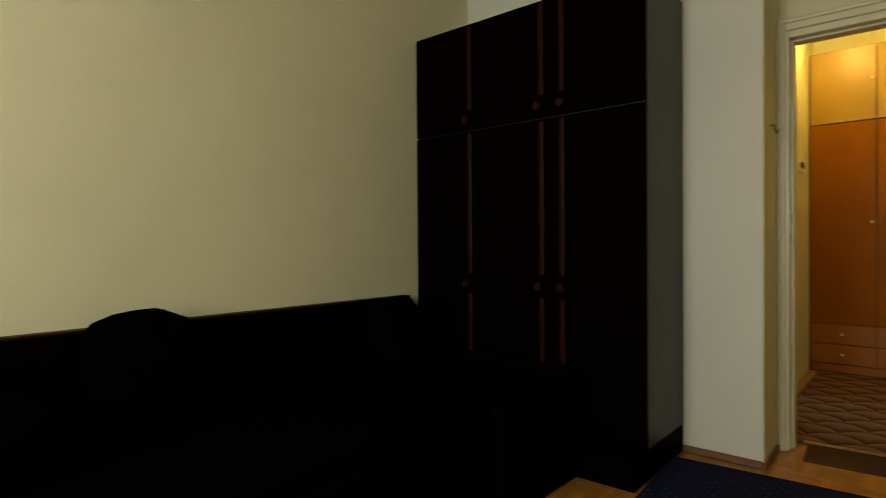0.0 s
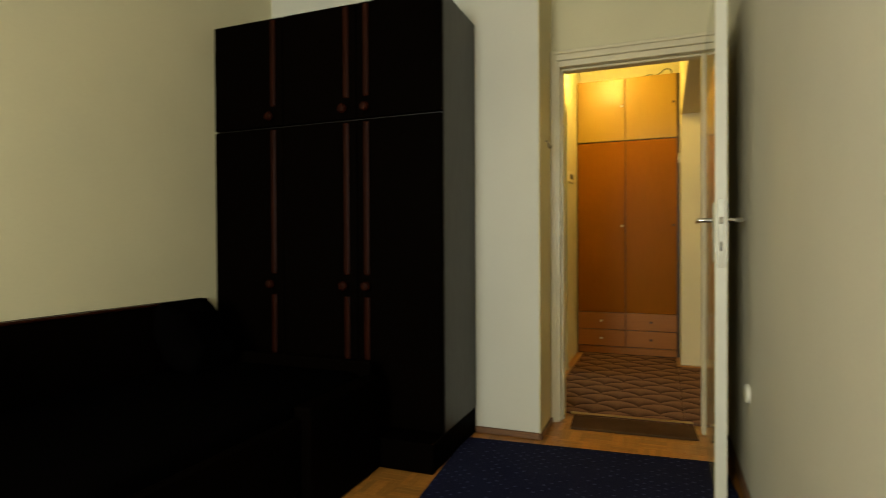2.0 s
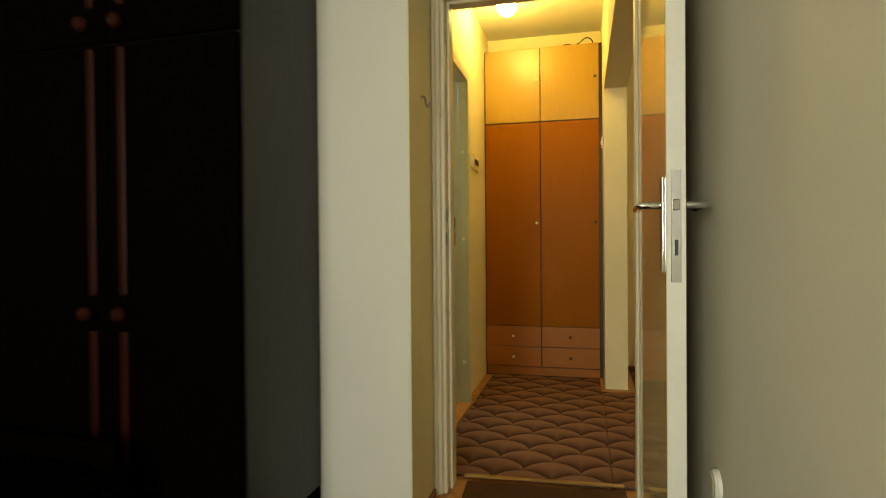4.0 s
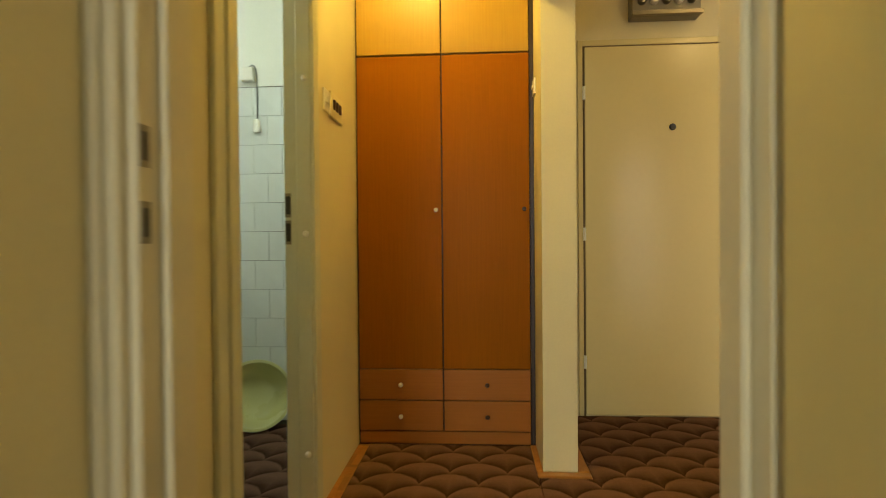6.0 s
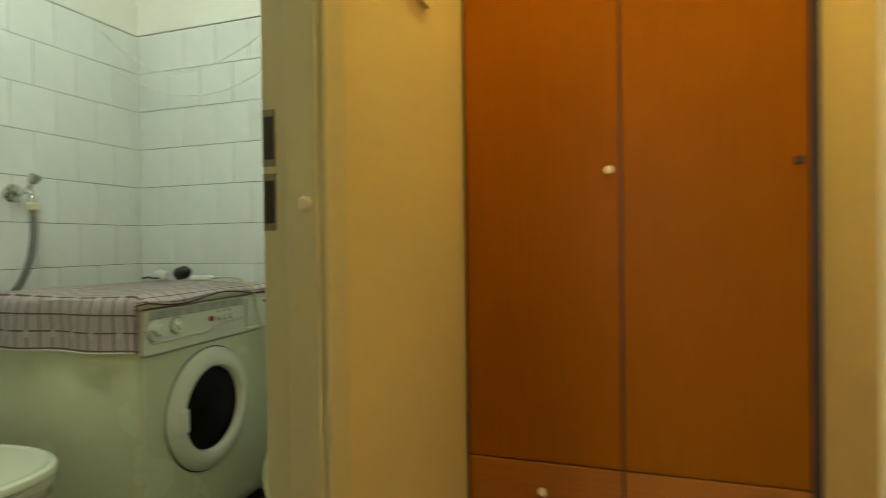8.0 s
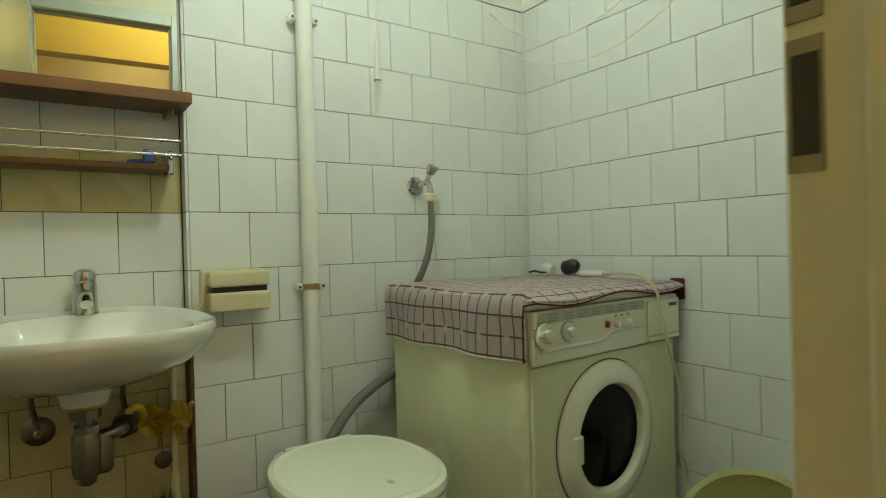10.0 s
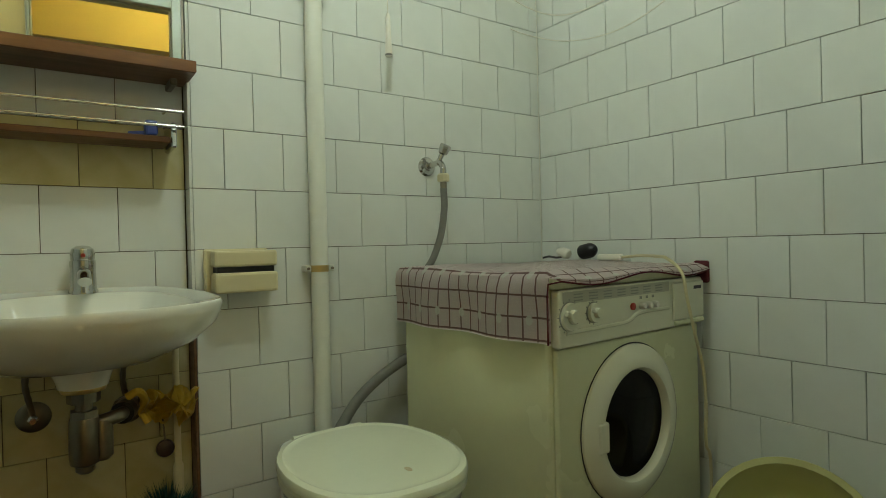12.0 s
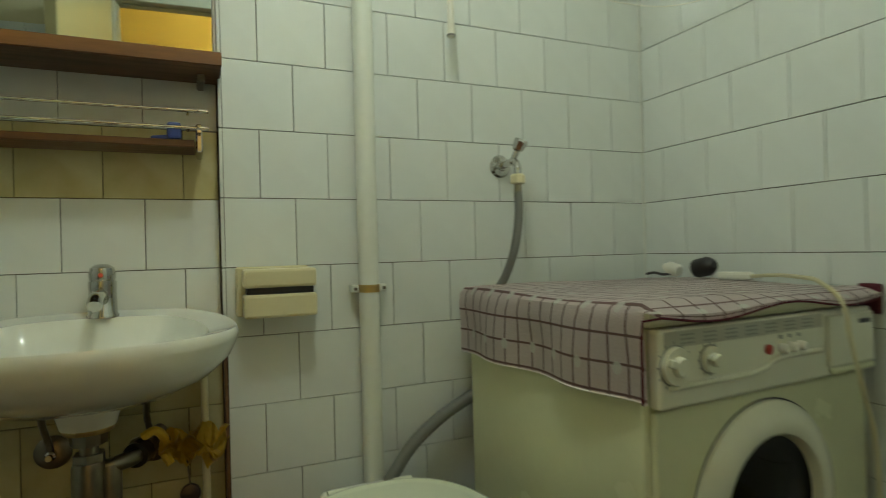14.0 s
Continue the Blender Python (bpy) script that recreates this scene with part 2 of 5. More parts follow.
CHROME = surface("chrome", (0.62, 0.62, 0.59), 0.06, 1.0, amount=0.6, fine=40, coarse=10, bump=0.03, rvar=0.08)
DULL_STEEL = surface("dull_stained_steel", (0.27, 0.24, 0.18), 0.33, 1.0, amount=0.9, fine=60, coarse=14, bump=0.12)
PIPE = surface("cream_pipe_paint", (0.77, 0.785, 0.70), 0.4, amount=0.3, fine=50, coarse=9, bump=0.15)
CREAM = surface("yellowed_cream_plastic", (0.66, 0.60, 0.37), 0.35, amount=0.3, bump=0.05)
WHITE_PL = surface("white_plastic", (0.78, 0.76, 0.66), 0.3, amount=0.2, bump=0.03)
BLACK_PL = surface("black_plastic", (0.015, 0.013, 0.012), 0.35, amount=0.4, bump=0.05)
BLACK_GLASS = surface("dark_door_glass", (0.005, 0.004, 0.003), 0.06, amount=0.3, bump=0.0, rvar=0.02, spec=0.12)
GREY_HOSE = surface("grey_rubber", (0.19, 0.19, 0.17), 0.6, amount=0.4, fine=90, bump=0.2)
BOWL = surface("pale_green_plastic", (0.60, 0.60, 0.27), 0.28, amount=0.2, bump=0.05, rvar=0.06)
WALNUT = wood("walnut_laminate", (0.165, 0.066, 0.019), (0.062, 0.023, 0.007), 0.4, (8, 0.8, 8), 7.0)
WALNUT_EDGE = wood("walnut_edge_band", (0.26, 0.11, 0.034), (0.15, 0.06, 0.018), 0.4, (8, 0.8, 8), 9.0)
CHECK = cloth_mat("checked_cotton")
HEM = surface("dark_red_hem", (0.10, 0.012, 0.02), 0.9, amount=0.5, bump=0.3)
YELLOW = surface("yellow_polythene", (0.72, 0.50, 0.05), 0.35, amount=0.6, fine=40, coarse=20, bump=0.6, dist=0.006)
TEAL = surface("teal_fluff", (0.015, 0.10, 0.11), 0.9, amount=0.7, fine=200, coarse=30, bump=0.4)
RED_PL = surface("red_plastic", (0.42, 0.05, 0.03), 0.35, amount=0.2)
BLUE_PL = surface("blue_plastic", (0.06, 0.09, 0.30), 0.35, amount=0.2)
BAND = surface("grey_fascia_band", (0.47, 0.46, 0.36), 0.35, amount=0.2, bump=0.02)
PRINT = surface("grey_print", (0.30, 0.31, 0.26), 0.5, amount=0.2)
METER = surface("grey_meter_casing", (0.22, 0.20, 0.15), 0.4, amount=0.4)
CORD = surface("tan_coiled_cord", (0.36, 0.24, 0.10), 0.5, amount=0.3)
BROWN_PL = surface("dark_brown_knob", (0.045, 0.018, 0.01), 0.3, amount=0.3)
MIRROR, _nt, _p = base_mat("mirror_glass")
_p.inputs["Base Color"].default_value, _p.inputs["Metallic"].default_value, _p.inputs["Roughness"].default_value = (0.54, 0.59, 0.60, 1), 1.0, 0.015
LOBBY_BULB = glow("lobby_lamp_glass", (1.0, 0.70, 0.26), LOBBY_GLOW)
HALL_BULB = glow("warm_lamp_glass", (1.0, 0.70, 0.15), HALL_GLOW)
BATH_BULB = glow("cool_lamp_glass", (0.86, 1.0, 0.90), BATH_GLOW)
PANE, _nt, _p = base_mat("window_glass")
_p.inputs["Transmission Weight"].default_value, _p.inputs["Roughness"].default_value, _p.inputs["IOR"].default_value = 1.0, 0.0, 1.45

# ---------- building helpers ----------
ROOT = {}
FIT = [Matrix()]
# the bathroom lies a little out of square with the hall
BATH = Matrix.Translation((-0.213, 3.832, 0.853)) @ Matrix.Rotation(radians(-0.4), 4, "Z") @ Matrix.Scale(1.008, 4) @ Matrix.Translation((0.278, -3.862, -0.852))


def bx(bm, x0, x1, y0, y1, z0, z1, bev=0.0, seg=1):
    vs = [bm.verts.new((x, y, z)) for x in (x0, x1) for y in (y0, y1) for z in (z0, z1)]
    fs = [bm.faces.new([vs[i] for i in f]) for f in ((0, 1, 3, 2), (4, 6, 7, 5), (0, 4, 5, 1), (2, 3, 7, 6), (0, 2, 6, 4), (1, 5, 7, 3))]
    if bev:
        es = {e for f in fs for e in f.edges}
        bmesh.ops.bevel(bm, geom=list(es), offset=bev, segments=seg, profile=0.5, affect="EDGES")
    return bm


def B(*a, bev=0.0, seg=1):
    return bx(bmesh.new(), *a, bev=bev, seg=seg)


def loft(bm, rings, closed=True, cap0=True, cap1=True):
    vr = [[bm.verts.new(p) for p in r] for r in rings]
    n = len(rings[0])
    for a, b in zip(vr, vr[1:]):
        for i in range(n if closed else n - 1):
            j = (i + 1) % n
            bm.faces.new((a[i], a[j], b[j], b[i]))
    if cap0:
        bm.faces.new(vr[0][::-1])
    if cap1:
        bm.faces.new(vr[-1])
    return bm


def lathe(profile, m=None, seg=32, cap0=True, cap1=True, bm=None, sx=1.0, sy=1.0):
    """Rings of (radius, height) round local z, placed by the pose m."""
    bm = bm or bmesh.new()
    m = m or Matrix()
    rings = [[m @ Vector((sx * r * math.cos(2 * math.pi * i / seg), sy * r * math.sin(2 * math.pi * i / seg), z)) for i in range(seg)] for r, z in profile]
    return loft(bm, rings, True, cap0, cap1)


def smooth_path(pts, n=6):
    P = [Vector(p) for p in pts]
    P = [2 * P[0] - P[1]] + P + [2 * P[-1] - P[-2]]
    out = []
    for i in range(1, len(P) - 2):
        for k in range(n):
            t = k / n
            a, b, c, d = P[i - 1], P[i], P[i + 1], P[i + 2]
            out.append(0.5 * (2 * b + (c - a) * t + (2 * a - 5 * b + 4 * c - d) * t * t + (3 * b - a - 3 * c + d) * t ** 3))
    return out + [P[-2]]


def tube(pts, r, seg=10, n=6, bm=None, ridges=0.0):
    bm = bm or bmesh.new()
    path = smooth_path(pts, n) if n > 1 else [Vector(p) for p in pts]
    rings, side = [], None
    for i, p in enumerate(path):
        d = (path[min(i + 1, len(path) - 1)] - path[max(i - 1, 0)]).normalized()
        if side is None:
            side = d.cross(Vector((0.3, 0.2, 1))).normalized()
        side = (side - d * side.dot(d)).normalized()
        up = d.cross(side)
        rr = r * (1 + ridges * (1 if i % 2 else -1))
        rings.append([p + rr * (math.cos(2 * math.pi * k / seg) * side + math.sin(2 * math.pi * k / seg) * up) for k in range(seg)])
    return loft(bm, rings)


def put(bm, m):
    bmesh.ops.transform(bm, matrix=m, verts=bm.verts)
    return bm


def obj(name, bm, mat, at=(0, 0, 0), smooth=False):
    at = Vector(at)
    bmesh.ops.recalc_face_normals(bm, faces=bm.faces)
    me = bpy.data.meshes.new(name)
    for v in bm.verts:
        v.co -= at
    bm.to_mesh(me)
    bm.free()
    if smooth:
        me.shade_smooth()
        me.set_sharp_from_angle(angle=radians(38))
    me.materials.append(mat)
    o = new(name, me)
    return o


def thing(name, at, label, category, group="", kind=""):
    o = new(name)
    o.empty_display_size = 0.1
    at = FIT[0] @ Vector(at)
    o.location = at
    ROOT[o] = Vector(at)
    return tagged(o, label, category, group, kind)


def solo(name, bm, mat, at, label, category, group="", kind="", smooth=False):
    """A thing that is one mesh; bm in world places."""
    at = FIT[0] @ Vector(at)
    o = obj(name, put(bm, FIT[0]), mat, at, smooth)
    o.location = at
    ROOT[o] = at
    return tagged(o, label, category, group, kind)


def part(name, bm, material, parent, label="", smooth=False):
    """bm in world places; becomes one mesh under a thing or a part."""
    put(bm, FIT[0])
    o = obj(name, bm, material, ROOT[parent], smooth)
    o.parent = parent
    ROOT[o] = ROOT[parent]
    return tagged(o, label)


def wall(name, boxes, mat, label):
    bm = bmesh.new()
    for b in boxes:
        bx(bm, *b)
    o = obj(name, put(bm, FIT[0]), mat)
    ROOT[o] = Vector()
    return tagged(o, label, "wall", kind="structure")


# ---------- structure ----------
TOP = 2.5
wall("wall_bedroom_west", [(-1.78, -1.66, -2.0, 2.70, 0, TOP)], PLASTER, "cream painted plaster bedroom wall beside the daybed")
wall("wall_bedroom_north", [(-1.96, -0.083, 2.70, 3.15, 0, TOP)], PLASTER_WHITE, "off-white painted plaster wall behind the dark wardrobe")
wall("wall_bedroom_reveal", [(-0.083, -0.078, 2.702, 3.15, 0, TOP)], PLASTER_HALL, "yellow-cream painted reveal beside the bedroom door frame")
wall("wall_bedroom_door", [(-0.078, 0.78, 3.02, 3.108, 1.98, TOP), (0.705, 0.78, 3.02, 3.108, 0, 1.98)], PLASTER, "cream plaster wall above the bedroom doorway")
wall("wall_bedroom_east", [(0.78, 0.90, -2.0, 3.108, 0, TOP)], PLASTER_PALE, "smooth cream plaster wall beside the open door")
wall("wall_bedroom_south", [(-1.78, -0.92, -2.12, -2.0, 0, TOP), (0.12, 0.90, -2.12, -2.0, 0, TOP), (-0.92, 0.12, -2.12, -2.0, 0, 0.78), (-0.92, 0.12, -2.12, -2.0, 2.12, TOP)],
     PLASTER, "cream plaster wall with the bedroom window")
wall("wall_hall_south", [(0.90, 1.69, 3.0, 3.108, 0, TOP), (2.42, 2.62, 3.0, 3.108, 0, TOP), (1.69, 2.42, 3.0, 3.108, 1.98, TOP)],
     PLASTER_HALL, "cream plaster wall of the hall beside the doorways")
wall("wall_hall_west", [(-0.285, -0.22, 3.15, 3.61, 0, TOP), (-0.285, -0.22, 4.27, 5.60, 0, TOP), (-0.285, -0.22, 3.61, 4.27, 1.98, TOP)],
     PLASTER_HALL, "cream plaster wall between hall and bathroom")
wall("wall_hall_north", [(-0.22, 2.62, 5.467, 5.60, 0, TOP)], PLASTER_HALL, "cream plaster wall round the entrance door")
wall("wall_hall_east", [(2.50, 2.62, 3.108, 5.467, 0, TOP)], PLASTER_HALL, "plain cream plaster wall of the entrance lobby")
wall("wall_stub", [(0.612, 0.752, 4.69, 5.467, 0, TOP), (0.612, 0.752, 3.1085, 4.69, 1.95, TOP)], PLASTER_HALL, "cream plaster wall stub with a lintel over the lobby opening")
wall("wall_side_room", [(0.90, 1.02, 0.7, 3.0, 0, TOP), (3.50, 3.62, 0.7, 3.108, 0, TOP), (1.02, 1.15, 0.62, 0.74, 0, TOP), (2.45, 3.62, 0.62, 0.74, 0, TOP), (1.15, 2.45, 0.62, 0.74, 2.15, TOP), (2.62, 3.5, 3.0, 3.108, 0, TOP)],
     PLASTER, "plain cream walls of the room beyond the lobby")
solo("ceiling", B(-2.1, 3.7, -2.2, 5.7, TOP, TOP + 0.12), CEILING, (0, 0, TOP), "flat white painted ceiling", "ceiling", kind="structure")
# cornice beam over the closet
wall("beam_closet", [(-0.22, 0.612, 5.18, 5.467, 2.40, TOP)], PLASTER_HALL, "low plaster beam above the hall closet")

BX0, BX1, BY0, BY1 = -1.787, -0.285, 3.15, 5.365
TZ = 1.791
FIT[0] = BATH
wb_w = wall("wall_bathroom_west", [(-1.96, BX0 - 0.007, 4.16, BY1 + 0.1, 0, TZ), (-1.96, BX0 - 0.003, 4.16, BY1 + 0.1, TZ, TOP)], GROUT, "white tiled bathroom wall with dark grout")
wb_s = wall("wall_bathroom_basin", [(-1.96, -1.847, 3.15, 4.16, 0, TOP)], GROUT, "white tiled recess wall behind the washbasin")
wb_n = wall("wall_bathroom_north", [(-1.96, BX1, BY1 + 0.007, BY1 + 0.1, 0, TZ), (-1.96, BX1, BY1 + 0.003, BY1 + 0.1, TZ, TOP)], GROUT, "white tiled bathroom wall behind the washing machine")
wall("wall_bathroom_paint", [(BX0 - 0.004, BX0 + 0.0004, BY1 - 0.0035, BY1 + 0.004, 0.0, TZ), (BX0 - 0.002, BX0 + 0.003, 4.16, BY1, TZ + 0.002, TOP), (BX0 + 0.003, BX1, BY1 - 0.003, BY1 + 0.002, TZ + 0.002, TOP)],
     WHITE_WALL, "white painted plaster above the bathroom tiles")

FIT[0] = Matrix()
floor_bm = bmesh.new()
for b in ((-2.1, 3.7, -2.2, 3.09, -0.15, -0.005), (-0.30, 3.7, 3.09, 5.7, -0.15, -0.005)):
    bx(floor_bm, *b)
floor = solo("floor", floor_bm, PARQUET, (0, 0, 0), "oak mosaic parquet floor, worn and glossy", "floor", kind="structure")

solo("floor_bathroom", B(-2.1, -0.30, 3.09, 5.7, -0.15, -0.006), GROUT, (-1.0, 4.4, -0.006), "dark bathroom floor under the carpet", "floor", kind="structure")

# ---------- door frames and doors ----------
d1 = thing("door_1", (0.655, 2.985, 0), "cream gloss-painted bedroom door standing open into the room", "door", kind="structure")
# a leaf hinged beside the east jamb, a little past square
LEAF = Matrix.Translation((0.672, 2.975, 0)) @ Matrix.Rotation(radians(-1.0), 4, "Z")


leaf = part("leaf", put(B(0, 0.042, -0.72, 0, 0.014, 1.93, bev=0.003), LEAF), GLOSS_LEAF, d1)
part("edge_band", put(B(0.0015, 0.0405, -0.7212, -0.7201, 0.016, 1.928), LEAF), EDGE_WHITE, leaf, "worn white door edge")
part("lock_plate", put(B(0.010, 0.032, -0.7225, -0.719, 0.87, 1.12, bev=0.001), LEAF), CHROME, leaf, "steel lock faceplate on the door edge")
part("latch", put(B(0.014, 0.028, -0.728, -0.7226, 1.03, 1.055, bev=0.002), LEAF), DULL_STEEL, leaf)
part("bolt_slot", put(B(0.017, 0.025, -0.7235, -0.7226, 0.93, 0.965), LEAF), BLACK_PL, leaf)


def lever(side, m, mat):
    """Back plate, neck and lever of a door handle on the face whose outward side is given."""
    bm = bmesh.new()
    s = side
    bx(bm, *sorted((0, s * 0.006)), -0.02, 0.02, -0.11, 0.11, bev=0.002)
    bm2 = tube([(s * 0.005, 0, 0.045), (s * 0.045, 0, 0.045), (s * 0.05, 0.015, 0.045), (s * 0.05, 0.13, 0.043)], 0.009, 10, 4, bm)
    return put(bm2, m)


part("door_handle", lever(-1, LEAF @ Matrix.Translation((0, -0.665, 1.0)), CHROME), CHROME, leaf, "chrome lever handle with back plate", True)
part("door_handle", lever(1, LEAF @ Matrix.Translation((0.042, -0.665, 1.0)), CHROME), CHROME, leaf, "chrome lever handle with back plate", True)
for z in (0.25, 1.0, 1.68):
    part("hinge", lathe([(0.005, z - 0.04), (0.005, z + 0.04)], Matrix.Translation((0.69, 2.983, 0)), 10), DULL_STEEL, d1)

f1 = thing("door_frame_1", (-0.05, 3.0, 0), "white painted wooden bedroom door frame with moulded edges", "door frame", kind="structure")
for nm, b in (("jamb", (-0.077, -0.032, 3.002, 3.11, 0, 1.98)), ("jamb", (0.675, 0.705, 3.002, 3.11, 0, 1.98)), ("head", (-0.032, 0.675, 3.002, 3.11, 1.90, 1.98))):
    part(nm, B(*b, bev=0.003), FRAME, f1)
for nm, b in (("moulding", (-0.077, -0.045, 2.985, 3.002, 0, 1.98)), ("moulding", (-0.045, 0.70, 2.985, 3.002, 1.93, 1.98)),
              ("moulding", (-0.077, -0.06, 2.975, 2.985, 0, 1.98)), ("moulding", (-0.06, 0.70, 2.975, 2.985, 1.96, 1.98)),
              ("stop", (-0.032, -0.02, 3.045, 3.11, 0, 1.90)), ("stop", (0.663, 0.675, 3.045, 3.11, 0, 1.90)), ("stop", (-0.02, 0.663, 3.045, 3.11, 1.888, 1.90))):
    part(nm, B(*b, bev=0.004), FRAME, f1)
for z0, z1 in ((1.045, 1.095), (0.955, 1.005)):
    part("strike_plate", B(-0.0325, -0.0308, 3.006, 3.026, z0, z1), DULL_STEEL, f1, "dark steel strike plate hole")
    part("strike_hole", B(-0.0308, -0.0300, 3.010, 3.022, z0 + 0.008, z1 - 0.008), BLACK_PL, f1)

f2 = thing("door_frame_2", (-0.25, 3.9, 0), "pale green painted bathroom door frame", "door frame", kind="structure")
for nm, b in (("jamb", (-0.289, -0.185, 4.212, 4.272, 0, 1.985)), ("jamb", (-0.289, -0.195, 3.605, 3.653, 0, 1.985)), ("head", (-0.289, -0.185, 3.653, 4.212, 1.93, 1.985))):
    part(nm, B(*b, bev=0.003), BATH_FRAME, f2)
for nm, b in (("stop", (-0.245, -0.195, 4.205, 4.2118, 0, 1.93)), ("stop", (-0.245, -0.205, 3.6532, 3.659, 0, 1.93)), ("stop", (-0.245, -0.195, 3.659, 4.205, 1.923, 1.93)),
              ("architrave", (-0.219, -0.205, 4.273, 4.30, 0, 1.99)), ("architrave", (-0.219, -0.203, 3.555, 3.6045, 0, 1.99))):
    part(nm, B(*b, bev=0.003), BATH_FRAME, f2)
for z0, z1 in ((1.05, 1.11), (0.96, 1.02)):
    part("strike_plate", B(-0.286, -0.266, 4.2105, 4.2125, z0 - 0.01, z1 + 0.01), DULL_STEEL, f2, "worn steel strike plate")
    part("strike_hole", B(-0.283, -0.268, 4.2095, 4.2106, z0, z1), BLACK_PL, f2)
for z in (0.985, 1.50, 0.25):
    part("rubber_button", lathe([(0.0, 0.016), (0.007, 0.015), (0.011, 0.009), (0.011, 0.0)][::-1], Matrix.Translation((-0.215, 4.212, z)) @ Matrix.Rotation(radians(90), 4, "X"), 14, True, False),
         WHITE_PL, f2, "white round bumper button", True)
d2 = thing("door_2", (-0.30, 3.645, 0), "cream gloss bathroom door standing open into the bathroom", "door", kind="structure")
LEAF2 = Matrix.Translation((-0.292, 3.645, 0)) @ Matrix.Rotation(radians(6), 4, "Z")
part("leaf", put(B(-0.55, 0, -0.040, 0, 0.014, 1.92, bev=0.004), LEAF2), GLOSS, d2)
part("door_handle", put(lever(1, Matrix.Translation((0, 0, 0)), CHROME), LEAF2 @ Matrix.Translation((-0.49, 0.0, 1.0)) @ Matrix.Rotation(radians(90), 4, "Z")), CHROME, d2, "chrome lever handle", True)

# entrance door
d3 = thing("door_3", (1.38, 5.45, 0), "cream painted flat entrance door, closed", "door", kind="structure")
DY = 5.462
part("leaf", B(0.926, 1.829, DY - 0.018, DY, 0.012, 1.990, bev=0.003), GLOSS, d3)
for b in ((0.89, 0.916, DY - 0.010, 5.4665, 0, 2.03), (1.838, 1.87, DY - 0.010, 5.4665, 0, 2.03), (0.916, 1.838, DY - 0.010, 5.4665, 1.999, 2.03)):
    part("frame", B(*b, bev=0.002), GLOSS, d3)
for b in ((0.916, 0.926, DY - 0.004, 5.4668, 0, 1.999), (1.829, 1.838, DY - 0.004, 5.4668, 0, 1.999), (0.926, 1.829, DY - 0.004, 5.4668, 1.990, 1.999)):
    part("rebate", B(*b), BROWN_GAP, d3, "brown gap round the door leaf")
for z in (0.30, 0.99, 1.745):
    part("hinge", lathe([(0.008, z - 0.035), (0.008, z + 0.035)], Matrix.Translation((0.921, DY - 0.02, 0)), 10), PIPE, d3)
RY = Matrix.Rotation(radians(90), 4, "X")
part("peephole", lathe([(0.018, 0), (0.018, 0.006), (0.013, 0.012), (0.0001, 0.009)], Matrix.Translation((1.384, DY - 0.018, 1.554)) @ RY, 20, True, True), BLACK_PL, d3, "round black door viewer", True)
rim = part("rim_lock", B(1.735, 1.822, DY - 0.046, DY - 0.0185, 1.405, 1.462, bev=0.004), BRASS, d3, "brass surface-mounted rim lock")
part("keep", B(1.828, 1.862, DY - 0.044, DY - 0.0105, 1.408, 1.458, bev=0.004), BRASS, d3)
part("thumb_turn", lathe([(0.014, 0), (0.014, 0.012), (0.009, 0.016)], Matrix.Translation((1.775, DY - 0.046, 1.434)) @ RY, 16), DULL_STEEL, d3, "", True)
part("chain_plate", B(1.787, 1.812, DY - 0.024, DY - 0.0185, 1.30, 1.39, bev=0.002), BRASS, d3)
part("chain_slot", B(1.796, 1.803, DY - 0.0255, DY - 0.0241, 1.315, 1.375), BLACK_PL, d3)
part("handle_plate", B(1.757, 1.797, DY - 0.025, DY - 0.0185, 0.925, 1.15, bev=0.003), WHITE_PL, d3, "pale enamelled handle back plate")
part("door_handle", tube([(1.777, DY - 0.024, 1.065), (1.777, DY - 0.065, 1.065), (1.765, DY - 0.07, 1.065), (1.675, DY - 0.07, 1.06)], 0.008, 10, 4), CHROME, d3, "chrome lever handle", True)
part("keyhole", B(1.772, 1.782, DY - 0.0262, DY - 0.0251, 0.955, 0.985), BLACK_PL, d3)
part("edge_latch", B(1.823, 1.836, DY - 0.022, DY - 0.0105, 1.14, 1.20, bev=0.001), DULL_STEEL, d3)

w1 = thing("window_1", (-0.40, -2.05, 0.78), "white framed bedroom window", "window", kind="structure")
for b in ((-0.92, -0.86, -2.1, -2.03, 0.78, 2.12), (0.06, 0.12, -2.1, -2.03, 0.78, 2.12), (-0.86, 0.06, -2.1, -2.03, 0.78, 0.84), (-0.86, 0.06, -2.1, -2.03, 2.06, 2.12), (-0.43, -0.37, -2.1, -2.03, 0.84, 2.06)):
    part("window_frame", B(*b, bev=0.004), FRAME, w1)
for x0, x1 in ((-0.86, -0.43), (-0.37, 0.06)):
    pn = part("pane", B(x0, x1, -2.075, -2.069, 0.84, 2.06), PANE, w1)
    pn.visible_shadow = False
part("window_sill", B(-0.97, 0.17, -2.03, -1.86, 0.75, 0.779, bev=0.005), FRAME, w1)

for i, b in enumerate(((-0.41, -0.079, 2.685, 2.6995, 0, 0.032), (-0.0775, -0.066, 2.685, 2.974, 0, 0.032), (0.764, 0.78, -1.9, 2.96, 0, 0.04), (-1.66, -1.645, -1.9, 2.2, 0, 0.06))):
    solo("baseboard", B(*b, bev=0.004), SKIRT, (b[0], b[2], 0), "narrow brown wooden baseboard", "baseboard", kind="structure")
